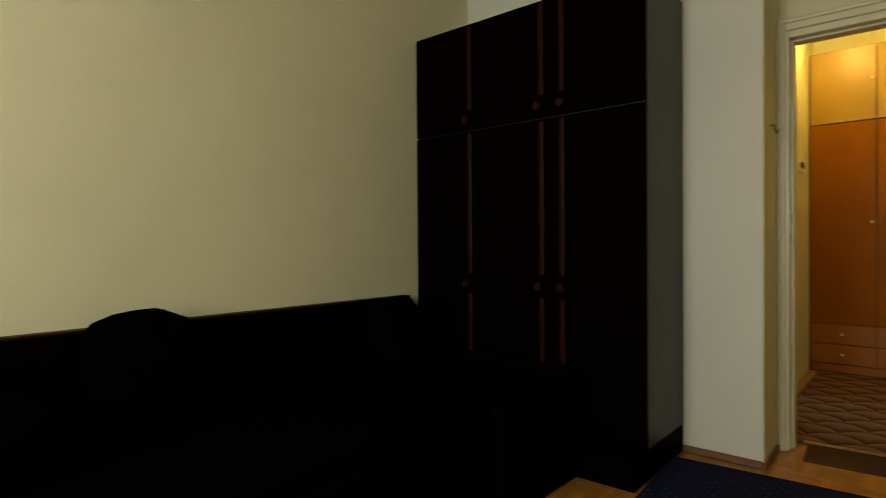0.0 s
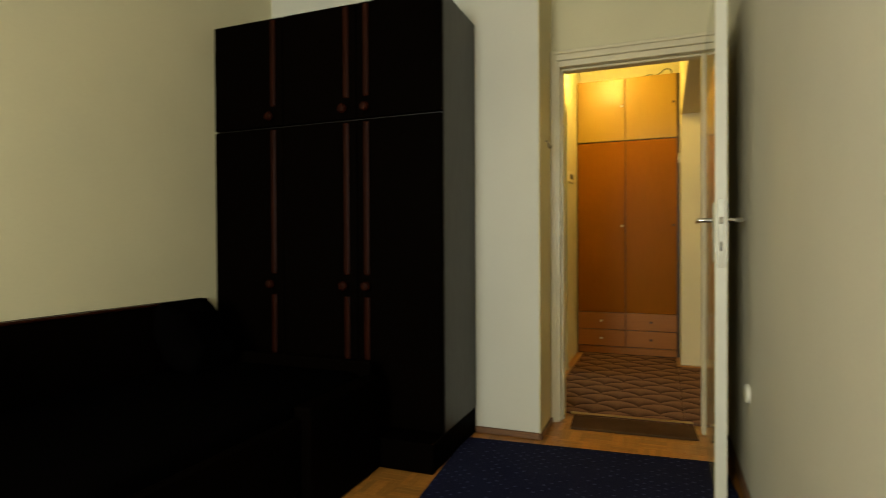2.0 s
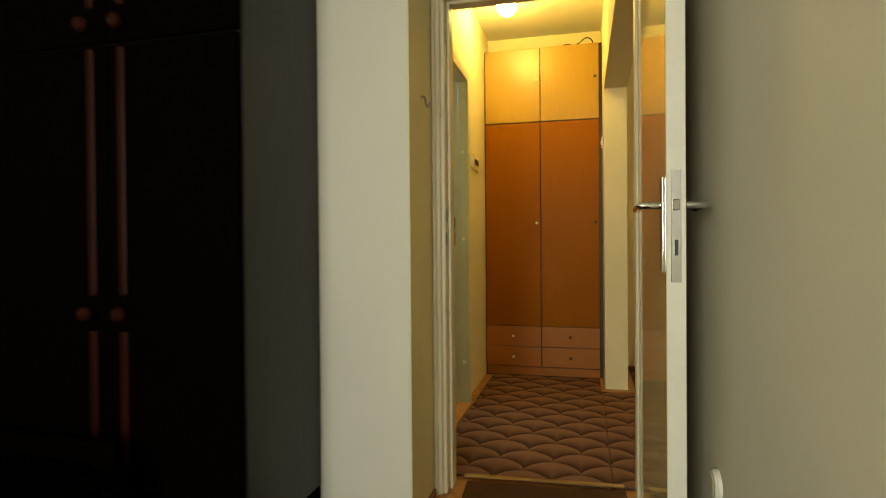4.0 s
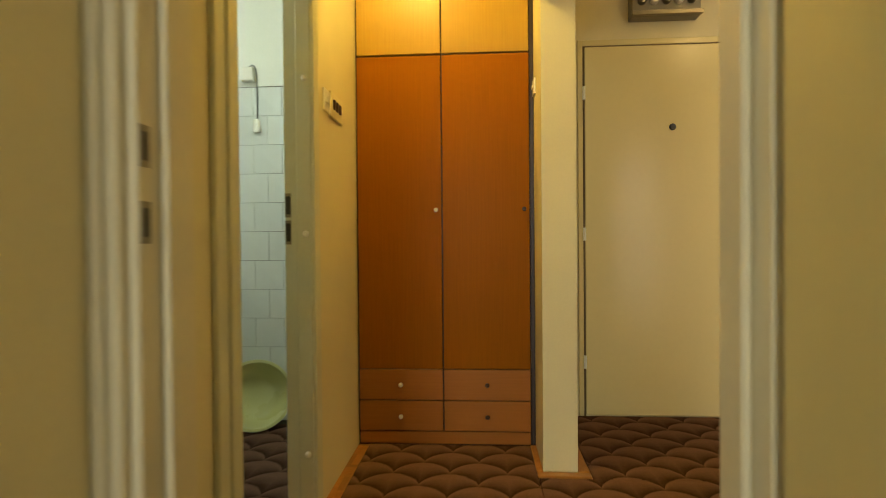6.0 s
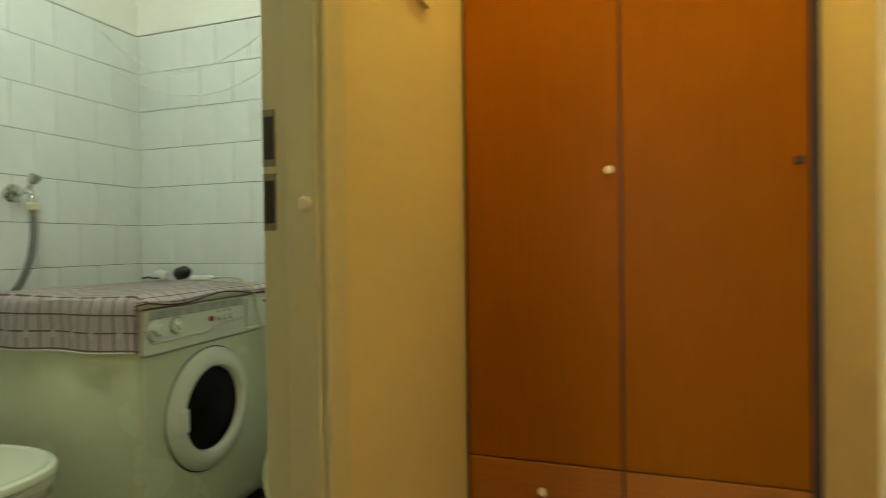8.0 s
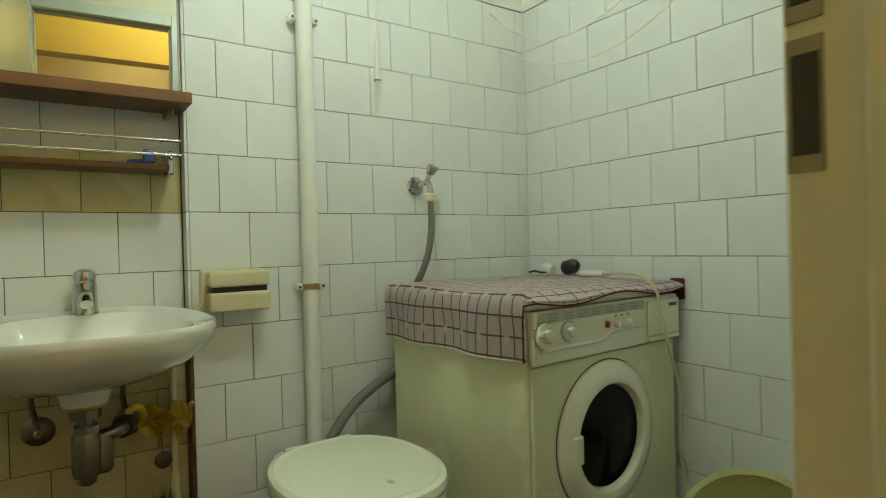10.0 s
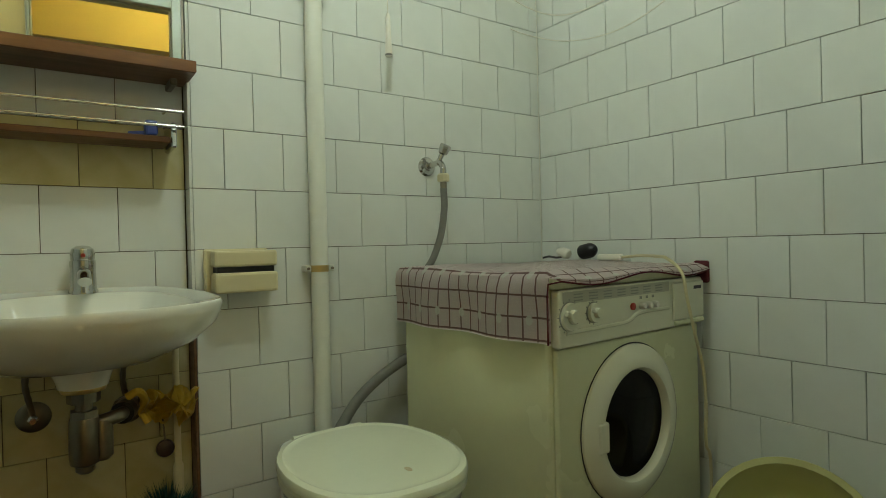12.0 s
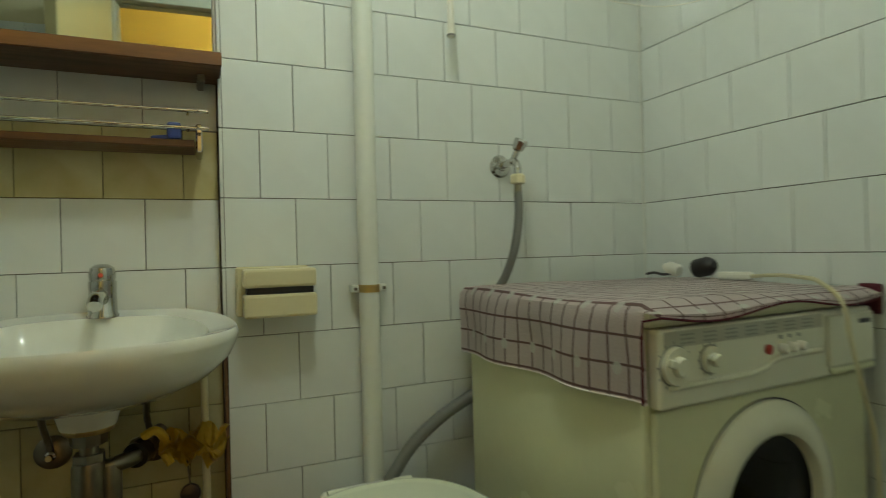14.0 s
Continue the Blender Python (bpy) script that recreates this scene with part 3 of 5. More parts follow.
for b in ((0.585, 0.6115, 4.68, 4.98, 0, 0.014), (0.585, 0.80, 4.635, 4.68, 0, 0.014), (0.7525, 0.80, 4.68, 5.42, 0, 0.014)):
    solo("trim", B(*b, bev=0.003), PARQUET, (b[0], b[2], 0), "oak floor strip round the wall stub", "trim", kind="structure")
solo("threshold", B(-0.33, -0.17, 3.68, 4.20, -0.0065, 0.012, bev=0.004), PARQUET, (-0.25, 3.9, 0), "worn oak threshold of the bathroom doorway", "threshold", kind="structure")
solo("threshold", put(B(0.0, 0.63, -0.012, 0.012, 0.004, 0.012, bev=0.003), Matrix.Translation((0, 3.17, 0)) @ Matrix.Rotation(radians(3), 4, "Z")), BRASS, (0.3, 3.17, 0), "thin brass strip at the carpet edge", "threshold", kind="structure")

# ---------- floor coverings ----------
solo("hall_carpet", B(-0.165, 0.5885, 3.185, 4.984, -0.004, 0.008, bev=0.003), CARPET, (0.2, 4.1, 0), "brown hall carpet with staggered almond pattern", "carpet")
solo("lobby_carpet", put(B(0.59, 2.49, 3.2, 4.63, -0.004, 0.0085, bev=0.003), Matrix()), CARPET, (1.5, 4.0, 0), "brown almond-patterned carpet in the lobby", "carpet")
solo("lobby_carpet", B(0.805, 2.49, 4.632, 5.445, -0.004, 0.0085, bev=0.003), CARPET, (1.5, 5.0, 0), "brown almond-patterned carpet before the entrance door", "carpet")
solo("bathroom_carpet", B(-1.5, -0.34, 3.6, 5.26, -0.0065, 0.004, bev=0.003), CARPET, (-0.9, 4.4, 0), "brown patterned carpet piece on the bathroom floor", "carpet")
solo("doormat", put(B(0.0, 0.61, 0.0, 0.21, -0.004, 0.012, bev=0.004), Matrix.Translation((0.035, 2.905, 0)) @ Matrix.Rotation(radians(3.5), 4, "Z")), MAT_BROWN, (0.3, 3.0, 0), "worn dark brown doormat in the doorway", "doormat")
solo("rug", put(B(-1.15, 0, -1.9, 0, -0.004, 0.010, bev=0.004, seg=2), Matrix.Translation((0.725, 2.665, 0)) @ Matrix.Rotation(radians(4), 4, "Z")), RUG, (0.2, 1.8, 0), "dark blue woven rug with pale flecks", "rug")

# ---------- bedroom ----------


def wardrobe():
    t = thing("wardrobe", (-1.02, 2.45, 0), "tall dark-stained three-door wardrobe with red mouldings", "wardrobe")
    x0, x1, yf, yb, top, split = -1.657, -0.405, 2.255, 2.695, 2.07, 1.535
    part("body", B(x0, x1, yf, yb, 0.1285, top, bev=0.004), DARK_LIT_SIDE, t)
    # black block shaped to fill the shadow round the wardrobe's foot
    part("plinth", B(x0 + 0.004, x1 - 0.002, 2.118, yb, 0, 0.128, bev=0.004), DARK, t, "black base block standing in for shadow at the wardrobe foot")
    edges = (x0, -1.235, -0.825, x1)
    for i in range(3):
        a, b = edges[i] + 0.002, edges[i + 1] - 0.002
        for z0, z1, kz in ((0.135, split - 0.004, 0.77), (split + 0.004, top - 0.004, 1.585)):
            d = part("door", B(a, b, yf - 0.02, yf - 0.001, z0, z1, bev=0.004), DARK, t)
            xs = b - 0.05 if i < 2 else a + 0.05
            xk = xs - 0.012 if i < 2 else xs
            segs = ((z0 + 0.01, kz - 0.05), (kz + 0.05, z1 - 0.01)) if z0 < 1 else ((kz + 0.05, z1 - 0.01),)
            for s0, s1 in segs:
                part("moulding", B(xs - 0.013, xs + 0.013, yf - 0.030, yf - 0.0205, s0, s1, bev=0.006, seg=2), RED_WOOD, d, "red-brown vertical moulding")
            part("knob", lathe([(0.009, 0), (0.009, 0.012), (0.019, 0.018), (0.022, 0.027), (0.016, 0.036), (0.0001, 0.038)], Matrix.Translation((xk, yf - 0.0205, kz)) @ RY, 18), RED_WOOD, d, "round red-brown wooden knob", True)
    return t


wardrobe()


def daybed():
    t = thing("daybed", (-1.16, 1.0, 0), "dark daybed with a wooden back board and dark wool cover", "bed")
    y0, y1 = -0.35, 2.12
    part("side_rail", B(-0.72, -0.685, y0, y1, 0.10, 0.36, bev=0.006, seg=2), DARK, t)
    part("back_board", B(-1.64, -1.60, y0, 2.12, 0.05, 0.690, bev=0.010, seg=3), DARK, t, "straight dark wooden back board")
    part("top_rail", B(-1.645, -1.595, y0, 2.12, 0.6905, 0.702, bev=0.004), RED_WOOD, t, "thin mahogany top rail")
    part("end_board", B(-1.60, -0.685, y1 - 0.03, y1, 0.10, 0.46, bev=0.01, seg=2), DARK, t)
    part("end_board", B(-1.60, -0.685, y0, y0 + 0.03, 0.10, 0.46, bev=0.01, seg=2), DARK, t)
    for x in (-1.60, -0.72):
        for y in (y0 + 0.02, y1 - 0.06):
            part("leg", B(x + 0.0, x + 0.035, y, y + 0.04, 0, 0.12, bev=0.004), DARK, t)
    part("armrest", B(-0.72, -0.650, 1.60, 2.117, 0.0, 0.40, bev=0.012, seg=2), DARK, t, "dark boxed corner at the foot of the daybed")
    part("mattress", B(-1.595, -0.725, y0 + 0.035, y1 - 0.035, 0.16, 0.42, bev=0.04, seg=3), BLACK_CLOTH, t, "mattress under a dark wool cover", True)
    return t


daybed()


def soft_block(name, size, at, rz, mat, label, category, seed=1, puff=0.5, rx=0, ry=0):
    """A soft pillow or folded blanket: a rounded box pinched at the rim, with creases."""
    rnd = random.Random(seed)
    bm = bmesh.new()
    sx, sy, sz = size
    rings = []
    off = [rnd.random() * 6 for _ in range(4)]
    for k in range(9):
        w = -1 + 2 * k / 8
        s = (1 - abs(w) ** 3 * puff)
        ring = []
        for i in range(36):
            a = 2 * math.pi * i / 36
            cx, cy = math.cos(a), math.sin(a)
            e = 0.55
            px, py = math.copysign(abs(cx) ** e, cx), math.copysign(abs(cy) ** e, cy)
            cr = 1 + 0.035 * math.sin(3 * a + off[0] + 3 * w) + 0.02 * math.sin(7 * a + off[1])
            ring.append((px * sx / 2 * s * cr, py * sy / 2 * s * cr, w * sz / 2 + 0.012 * math.sin(4 * a + off[2])))
        rings.append(ring)
    loft(bm, rings)
    put(bm, pose(*at, rx, ry, rz))
    return solo(name, bm, mat, at, label, category, smooth=True)


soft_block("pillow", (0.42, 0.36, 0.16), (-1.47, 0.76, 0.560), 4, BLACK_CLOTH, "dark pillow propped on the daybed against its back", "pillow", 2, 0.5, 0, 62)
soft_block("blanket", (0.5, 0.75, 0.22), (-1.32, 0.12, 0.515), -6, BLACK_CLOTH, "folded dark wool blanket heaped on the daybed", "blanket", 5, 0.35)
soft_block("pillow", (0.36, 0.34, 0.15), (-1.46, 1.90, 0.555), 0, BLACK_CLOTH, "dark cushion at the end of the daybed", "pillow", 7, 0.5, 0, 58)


def wall_socket():
    t = thing("wall_socket", (0.78, 2.324, 0.40), "white oval wall socket low on the bedroom wall", "socket")
    part("plate", put(lathe([(0.041, 0), (0.041, 0.008), (0.035, 0.014), (0.0001, 0.0145)], None, 28, sx=0.85, sy=1.0), Matrix.Translation((0.78, 2.324, 0.40)) @ Matrix.Rotation(radians(-90), 4, "Y")), WHITE_PL, t, "", True)
    part("insert", put(lathe([(0.021, 0.0146), (0.021, 0.016), (0.018, 0.0165), (0.0001, 0.0165)], None, 24), Matrix.Translation((0.78, 2.324, 0.40)) @ Matrix.Rotation(radians(-90), 4, "Y")), CREAM, t, "", True)


wall_socket()
solo("wall_hook", tube([(-0.078, 2.84, 1.48), (-0.064, 2.84, 1.48), (-0.058, 2.84, 1.455), (-0.050, 2.84, 1.445), (-0.046, 2.84, 1.46)], 0.004, 8, 4), DULL_STEEL, (-0.078, 2.84, 1.47), "small steel coat hook on the wall return", "hook", smooth=True)

# ---------- hall ----------


def knob(at, mat, parent, label):
    part("knob", lathe([(0.005, 0), (0.005, 0.010), (0.0095, 0.014), (0.0105, 0.020), (0.007, 0.025), (0.0001, 0.026)], Matrix.Translation(at) @ RY, 16), mat, parent, label, True)


def hall_closet():
    t = thing("hall_closet", (0.185, 5.2, 0), "tall built-in closet with beech veneer doors and drawers", "closet")
    yf, x0, xm, x1 = 4.985, -0.210, 0.185, 0.588
    part("body", B(-0.219, 0.611, yf + 0.021, 5.46, 0.0, 2.352), DARK_GAP, t, "dark closet carcass edge")
    part("filler_strip", B(x1 + 0.004, 0.6105, yf + 0.008, yf + 0.0205, 0.008, 2.352, bev=0.001), DARK_GAP, t, "dark shut line beside the doors")
    part("plinth", B(x0, x1, yf + 0.006, yf + 0.0205, 0.008, 0.066, bev=0.002), VENEER_DRAWER, t)
    for a, b, kx, km, kl in ((x0, xm - 0.003, xm - 0.027, WHITE_PL, "small white knob"), (xm + 0.003, x1, x1 - 0.025, BROWN_PL, "small dark brown knob")):
        for nm, z0, z1, kp in (("upper_door", 1.828, 2.352, (kx, 2.115)), ("door", 0.362, 1.820, (kx, 1.102)), ("drawer", 0.216, 0.358, ((a + b) / 2, 0.29)), ("drawer", 0.072, 0.211, ((a + b) / 2, 0.142))):
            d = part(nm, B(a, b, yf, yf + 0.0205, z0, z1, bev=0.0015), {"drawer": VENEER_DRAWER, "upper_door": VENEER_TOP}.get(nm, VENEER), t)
            knob((kp[0], yf, kp[1]), km, d, kl)


hall_closet()
solo("cable", tube([(0.28, 5.05, 2.356), (0.33, 5.03, 2.362), (0.38, 5.04, 2.375), (0.42, 5.03, 2.360), (0.46, 5.02, 2.372), (0.50, 5.03, 2.405), (0.54, 5.05, 2.40), (0.55, 5.07, 2.365), (0.50, 5.08, 2.358), (0.44, 5.06, 2.358), (0.36, 5.07, 2.357)], 0.004, 8, 6),
     BLACK_PL, (0.42, 5.04, 2.356), "loose black cable coiled on top of the closet", "cable", smooth=True)


def switch_panel():
    t = thing("switch_panel", (-0.22, 4.57, 1.49), "cream light switch panel with three dark rockers", "light switch")
    part("plate", B(-0.2195, -0.209, 4.525, 4.71, 1.445, 1.545, bev=0.003), CREAM, t)
    for y in (4.555, 4.60, 4.645):
        part("rocker", B(-0.209, -0.200, y - 0.009, y + 0.009, 1.475, 1.515, bev=0.003), BROWN_PL, t, "dark brown rocker")
    part("pilot_lamp", B(-0.209, -0.205, 4.675, 4.692, 1.485, 1.505, bev=0.002), WHITE_PL, t)


switch_panel()


def switch_plate(at, nx, ny, label, s=0.04):
    """A square plate with a rocker, on the wall whose outward normal is (nx, ny)."""
    t = thing("light_switch", at, label, "light switch")
    m = Matrix.Translation(at) @ Matrix.Rotation(math.atan2(ny, nx), 4, "Z")
    part("plate", put(B(0.0005, 0.009, -s, s, -s, s, bev=0.003), m), WHITE_PL, t)
    part("rocker", put(B(0.009, 0.014, -s * 0.62, s * 0.62, -s * 0.3, s * 0.3, bev=0.003), m), WHITE_PL, t)


switch_plate((-0.22, 4.478, 1.493), 1, 0, "single cream switch beside the triple panel", 0.042)
switch_plate((0.612, 4.93, 1.645), -1, 0, "small cream switch on the wall stub", 0.036)
switch_plate((2.075, 5.467, 1.47), 0, -1, "white doorbell switch beside the entrance door", 0.036)


def intercom():
    t = thing("intercom", (2.21, 5.467, 1.40), "cream wall intercom handset with coiled cord", "intercom")
    part("base", B(2.185, 2.235, 5.437, 5.4665, 1.30, 1.49, bev=0.006, seg=2), CREAM, t)
    part("handset", B(2.18, 2.218, 5.392, 5.4365, 1.285, 1.505, bev=0.012, seg=3), CREAM, t, "", True)
    pts = [(2.20 + 0.013 * math.cos(i * 1.05), 5.43 + 0.013 * math.sin(i * 1.05), 1.30 - 0.0022 * i) for i in range(66)]
    part("cord", tube(pts, 0.003, 6, 1), CORD, t, "coiled brown cord", True)


intercom()


def meter_box():
    t = thing("meter_box", (1.335, 5.467, 2.12), "grey electric meter box above the entrance door", "fuse box")
    part("casing", B(1.16, 1.512, 5.385, 5.4665, 2.12, 2.36, bev=0.006, seg=2), METER, t)
    part("ledge", B(1.155, 1.517, 5.36, 5.3845, 2.12, 2.145, bev=0.003), DULL_STEEL, t)
    for i in range(5):
        part("fuse", lathe([(0.022, 0), (0.022, 0.02), (0.016, 0.028), (0.0001, 0.03)], Matrix.Translation((1.21 + i * 0.063, 5.385, 2.20)) @ RY, 16), WHITE_PL if i % 2 else DULL_STEEL, t, "round screw fuse", True)


meter_box()


def ceiling_lamp(at, r, mat, label, drop):
    t = thing("ceiling_lamp", (at[0], at[1], TOP), label, "lamp")
    part("rose", lathe([(0.05, TOP - 0.03), (0.05, TOP - 0.0005)], Matrix.Translation((at[0], at[1], 0)), 20), WHITE_PL, t)
    if drop:
        part("stem", lathe([(0.006, at[2] + r * 0.95), (0.006, TOP - 0.03)], Matrix.Translation((at[0], at[1], 0)), 10), WHITE_PL, t)
    g = part("globe", lathe([(max(0.0005, r * math.sin(math.pi * k / 12)), at[2] - r * math.cos(math.pi * k / 12)) for k in range(13)], Matrix.Translation((at[0], at[1], 0)), 24), mat, t, "glowing glass globe", True)
    return g


ceiling_lamp((0.03, 4.38, 2.415), 0.06, HALL_BULB, "small lit glass ceiling lamp in the hall", False)
ceiling_lamp((1.95, 4.12, 2.41), 0.065, LOBBY_BULB, "lit glass ceiling lamp in the lobby", False)
FIT[0] = BATH
ceiling_lamp((-1.02, 4.29, 2.07), 0.075, BATH_BULB, "lit glass globe pendant in the bathroom", True)

# ---------- bathroom ----------


def washing_machine():
    t = thing("washing_machine", (-1.42, 5.03, 0), "ageing white front-loading washing machine", "washing machine")
    xb, xf, y0, y1, h = -1.575, -1.05, 4.655, 5.20, 0.775
    part("body", B(xb, xf - 0.012, y0, y1, 0.096, 0.75, bev=0.012, seg=3), ENAMEL, t)
    part("top", B(xb - 0.005, xf + 0.002, y0 - 0.004, y1 + 0.004, 0.7505, h, bev=0.008, seg=2), ENAMEL, t)
    part("front_panel", B(xf - 0.0119, xf, y0 + 0.006, y1 - 0.006, 0.125, 0.632, bev=0.004, seg=2), ENAMEL, t)
    for y in (y0 + 0.05, y1 - 0.05):
        for x in (xb + 0.05, xf - 0.06):
            part("foot", lathe([(0.02, 0.064), (0.02, 0.0958)], Matrix.Translation((x, y, 0)), 12), BLACK_PL, t)
    # control fascia: a moulded strip, thicker over the left part
    fas = part("control_panel", B(xf - 0.0119, xf + 0.012, y0 + 0.002, y1 - 0.002, 0.636, 0.750, bev=0.006, seg=3), ENAMEL_LIGHT, t)
    part("fascia_lip", tube([(xf + 0.012, y0 + 0.02, 0.667), (xf + 0.012, y0 + 0.12, 0.667), (xf + 0.012, y0 + 0.205, 0.668), (xf + 0.012, y0 + 0.235, 0.673), (xf + 0.012, y0 + 0.252, 0.681), (xf + 0.012, y0 + 0.29, 0.685), (xf + 0.012, y0 + 0.385, 0.685)], 0.005, 8, 5), ENAMEL_LIGHT, fas, "", True)
    RX = Matrix.Rotation(radians(90), 4, "Y")

    def dial(y, z, r):
        d = part("dial", lathe([(r, 0), (r, 0.006), (r * 0.95, 0.009), (0.0001, 0.009)], Matrix.Translation((xf + 0.012, y, z)) @ RX, 28), ENAMEL_LIGHT, fas, "ivory rotary dial", True)
        part("dial_ring", lathe([(r + 0.002, 0), (r + 0.002, 0.002), (r, 0.002), (r, 0.0)], Matrix.Translation((xf + 0.0121, y, z)) @ RX, 28, False, False), PRINT, d)
        part("grip", put(B(0.009, 0.017, -r * 0.22, r * 0.22, -r * 0.2, r * 0.9, bev=0.003, seg=2), Matrix.Translation((xf + 0.012, y, z)) @ Matrix.Rotation(radians(70), 4, "X")), ENAMEL_LIGHT, d)
        part("hub", lathe([(r * 0.52, 0.0085), (r * 0.50, 0.015), (r * 0.42, 0.0175), (0.0001, 0.018)], Matrix.Translation((xf + 0.012, y, z)) @ RX, 24), ENAMEL_LIGHT, d, "", True)
        for k in range(12):
            a = 2 * math.pi * k / 12
            part("mark", put(B(0.0, 0.0008, -0.0012, 0.0012, r * 1.12, r * 1.25), Matrix.Translation((xf + 0.0121, y, z)) @ Matrix.Rotation(a, 4, "X")), PRINT, d)

    dial(4.686, 0.698, 0.028)
    dial(4.760, 0.700, 0.020)
    part("lamp", lathe([(0.008, 0), (0.008, 0.004), (0.0001, 0.006)], Matrix.Translation((xf + 0.012, 4.897, 0.700)) @ RX, 16), RED_PL, fas, "round red indicator lamp", True)
    for k in range(3):
        part("button", lathe([(0.008, 0), (0.008, 0.010), (0.006, 0.013), (0.0001, 0.013)], Matrix.Translation((xf + 0.012, 4.929 + 0.024 * k, 0.699)) @ RX, 14), WHITE_PL, fas, "small ivory push button", True)
        part("button_mark", B(xf + 0.0121, xf + 0.0127, 4.925 + 0.024 * k, 4.933 + 0.024 * k, 0.714, 0.720), PRINT, fas)
    dr = part("detergent_drawer", B(xf + 0.0121, xf + 0.018, 5.055, y1 - 0.006, 0.652, 0.742, bev=0.003), ENAMEL_LIGHT, fas)
    part("drawer_grip", B(xf + 0.0121, xf + 0.022, 5.06, y1 - 0.012, 0.640, 0.6515, bev=0.003), ENAMEL, dr, "shadowed finger grip")
    part("badge", B(xf + 0.0181, xf + 0.0188, 5.145, 5.18, 0.722, 0.730), BLACK_PL, dr, "small dark maker's mark")
    part("print_band", B(xf + 0.0121, xf + 0.0123, y0 + 0.012, 5.045, 0.7235, 0.7465), BAND, fas, "grey printed band above the dials")
    for i in range(7):
        for k in range(3):
            part("print_bar", B(xf + 0.0124, xf + 0.0128, 4.70 + i * 0.048, 4.728 + i * 0.048, 0.727 + 0.006 * k, 0.7295 + 0.006 * k), PRINT, fas)
    # round door
    C = Matrix.Translation((xf, 4.902, 0.443)) @ RX
    ring = part("door_ring", lathe([(0.174, 0.0), (0.173, 0.006), (0.164, 0.013), (0.148, 0.020), (0.132, 0.023), (0.123, 0.020), (0.117, 0.010), (0.116, 0.0)], C, 48, False, False), ENAMEL_LIGHT, t, "broad rounded ivory door ring", True)
    part("door_glass", lathe([(0.1165, 0.003), (0.112, 0.001), (0.09, 0.002), (0.055, 0.005), (0.0001, 0.008)], C, 40, False, True), BLACK_GLASS, ring, "dark bulged door glass", True)
    part("door_grip", put(B(0.012, 0.026, -0.144, -0.112, -0.034, 0.030, bev=0.005, seg=2), Matrix.Translation((xf, 4.902, 0.443))), ENAMEL_LIGHT, ring)
    part("seam", lathe([(0.1765, 0.0), (0.1765, 0.001), (0.174, 0.001), (0.174, 0)], C, 48, False, False), BLACK_PL, ring)
    return t


# true size and stand of the machine and what lies on it
FIT[0] = BATH @ Matrix.Translation((-1.127, 4.744, 0.015)) @ Matrix.Rotation(radians(3.0), 4, "Z") @ Matrix.Translation((1.127, -4.734, 0)) @ Matrix.Translation((-0.278, 3.862, 0.852)) @ Matrix.Scale(1.1, 4) @ Matrix.Translation((0.278, -3.862, -0.852))
washing_machine()


def checked_cloth():
    t = thing("tablecloth", (-1.42, 5.03, 0.775), "pink and dark-red checked cotton cloth draped on the washing machine", "cloth")
    bm = bmesh.new()
    uvl = bm.loops.layers.uv.new("UVMap")
    top = 0.782
    nx, ny = 46, 60
    grid, uvs = [], []
    for i in range(nx + 1):
        row, ru = [], []
        for j in range(ny + 1):
            u = 0.022 + 0.585 * i / nx
            v = -0.135 + 0.70 * j / ny
            x = -1.605 + u
            y = 4.648 + v
            z = top
            sag = 0.010 * math.sin(u * 21) + 0.006 * math.sin(u * 47 + 1)
            if v < 0:
                # hanging side, a little longer at the front corner
                d = -v * (1.02 - 0.02 * max(0, u / 0.6))
                y = 4.646 - 0.004 + 0.010 * math.sin(u * 26) * min(1, d / 0.08) - 0.008 * min(1, d / 0.03)
                z = top - d
            f = u - 0.553
            if v < 0:
                x = min(x, -1.047)
            elif f > 0:
                # front lip falls slightly over the fascia
                x = -1.047 + 0.020 * min(1, f / 0.03)
                drop = f * (0.16 + 0.30 * math.sin(v * 9 + 0.5) ** 2)
                z -= drop
            else:
                z += 0.0035 * (1 + math.sin(u * 13 + v * 9)) * (1 if v > 0 else 0)
            row.append(bm.verts.new((x, y, z)))
            ru.append((u, v))
        grid.append(row)
        uvs.append(ru)
    for i in range(nx):
        for j in range(ny):
            f = bm.faces.new((grid[i][j], grid[i + 1][j], grid[i + 1][j + 1], grid[i][j + 1]))
            for lp, (a, b) in zip(f.loops, ((i, j), (i + 1, j), (i + 1, j + 1), (i, j + 1))):
                lp[uvl].uv = uvs[a][b]
    edge = [grid[i][0].co.copy() for i in range(0, nx + 1, 2)]
    front = [grid[nx][j].co.copy() for j in range(0, ny + 1, 2)]
    bmesh.ops.solidify(bm, geom=bm.faces[:], thickness=0.002)
    part("sheet", bm, CHECK, t, "", True)
    part("hem", tube(edge, 0.0013, 6, 1), CHECK, t)
    part("hem", tube(front, 0.0020, 6, 1), HEM, t, "dark red hem")
    part("corner_fold", put(B(-0.01, 0.028, 0, 0.014, -0.052, 0.004, bev=0.005, seg=2), Matrix.Translation((-1.055, 5.205, 0.785))), HEM, t, "dark red folded corner")


checked_cloth()


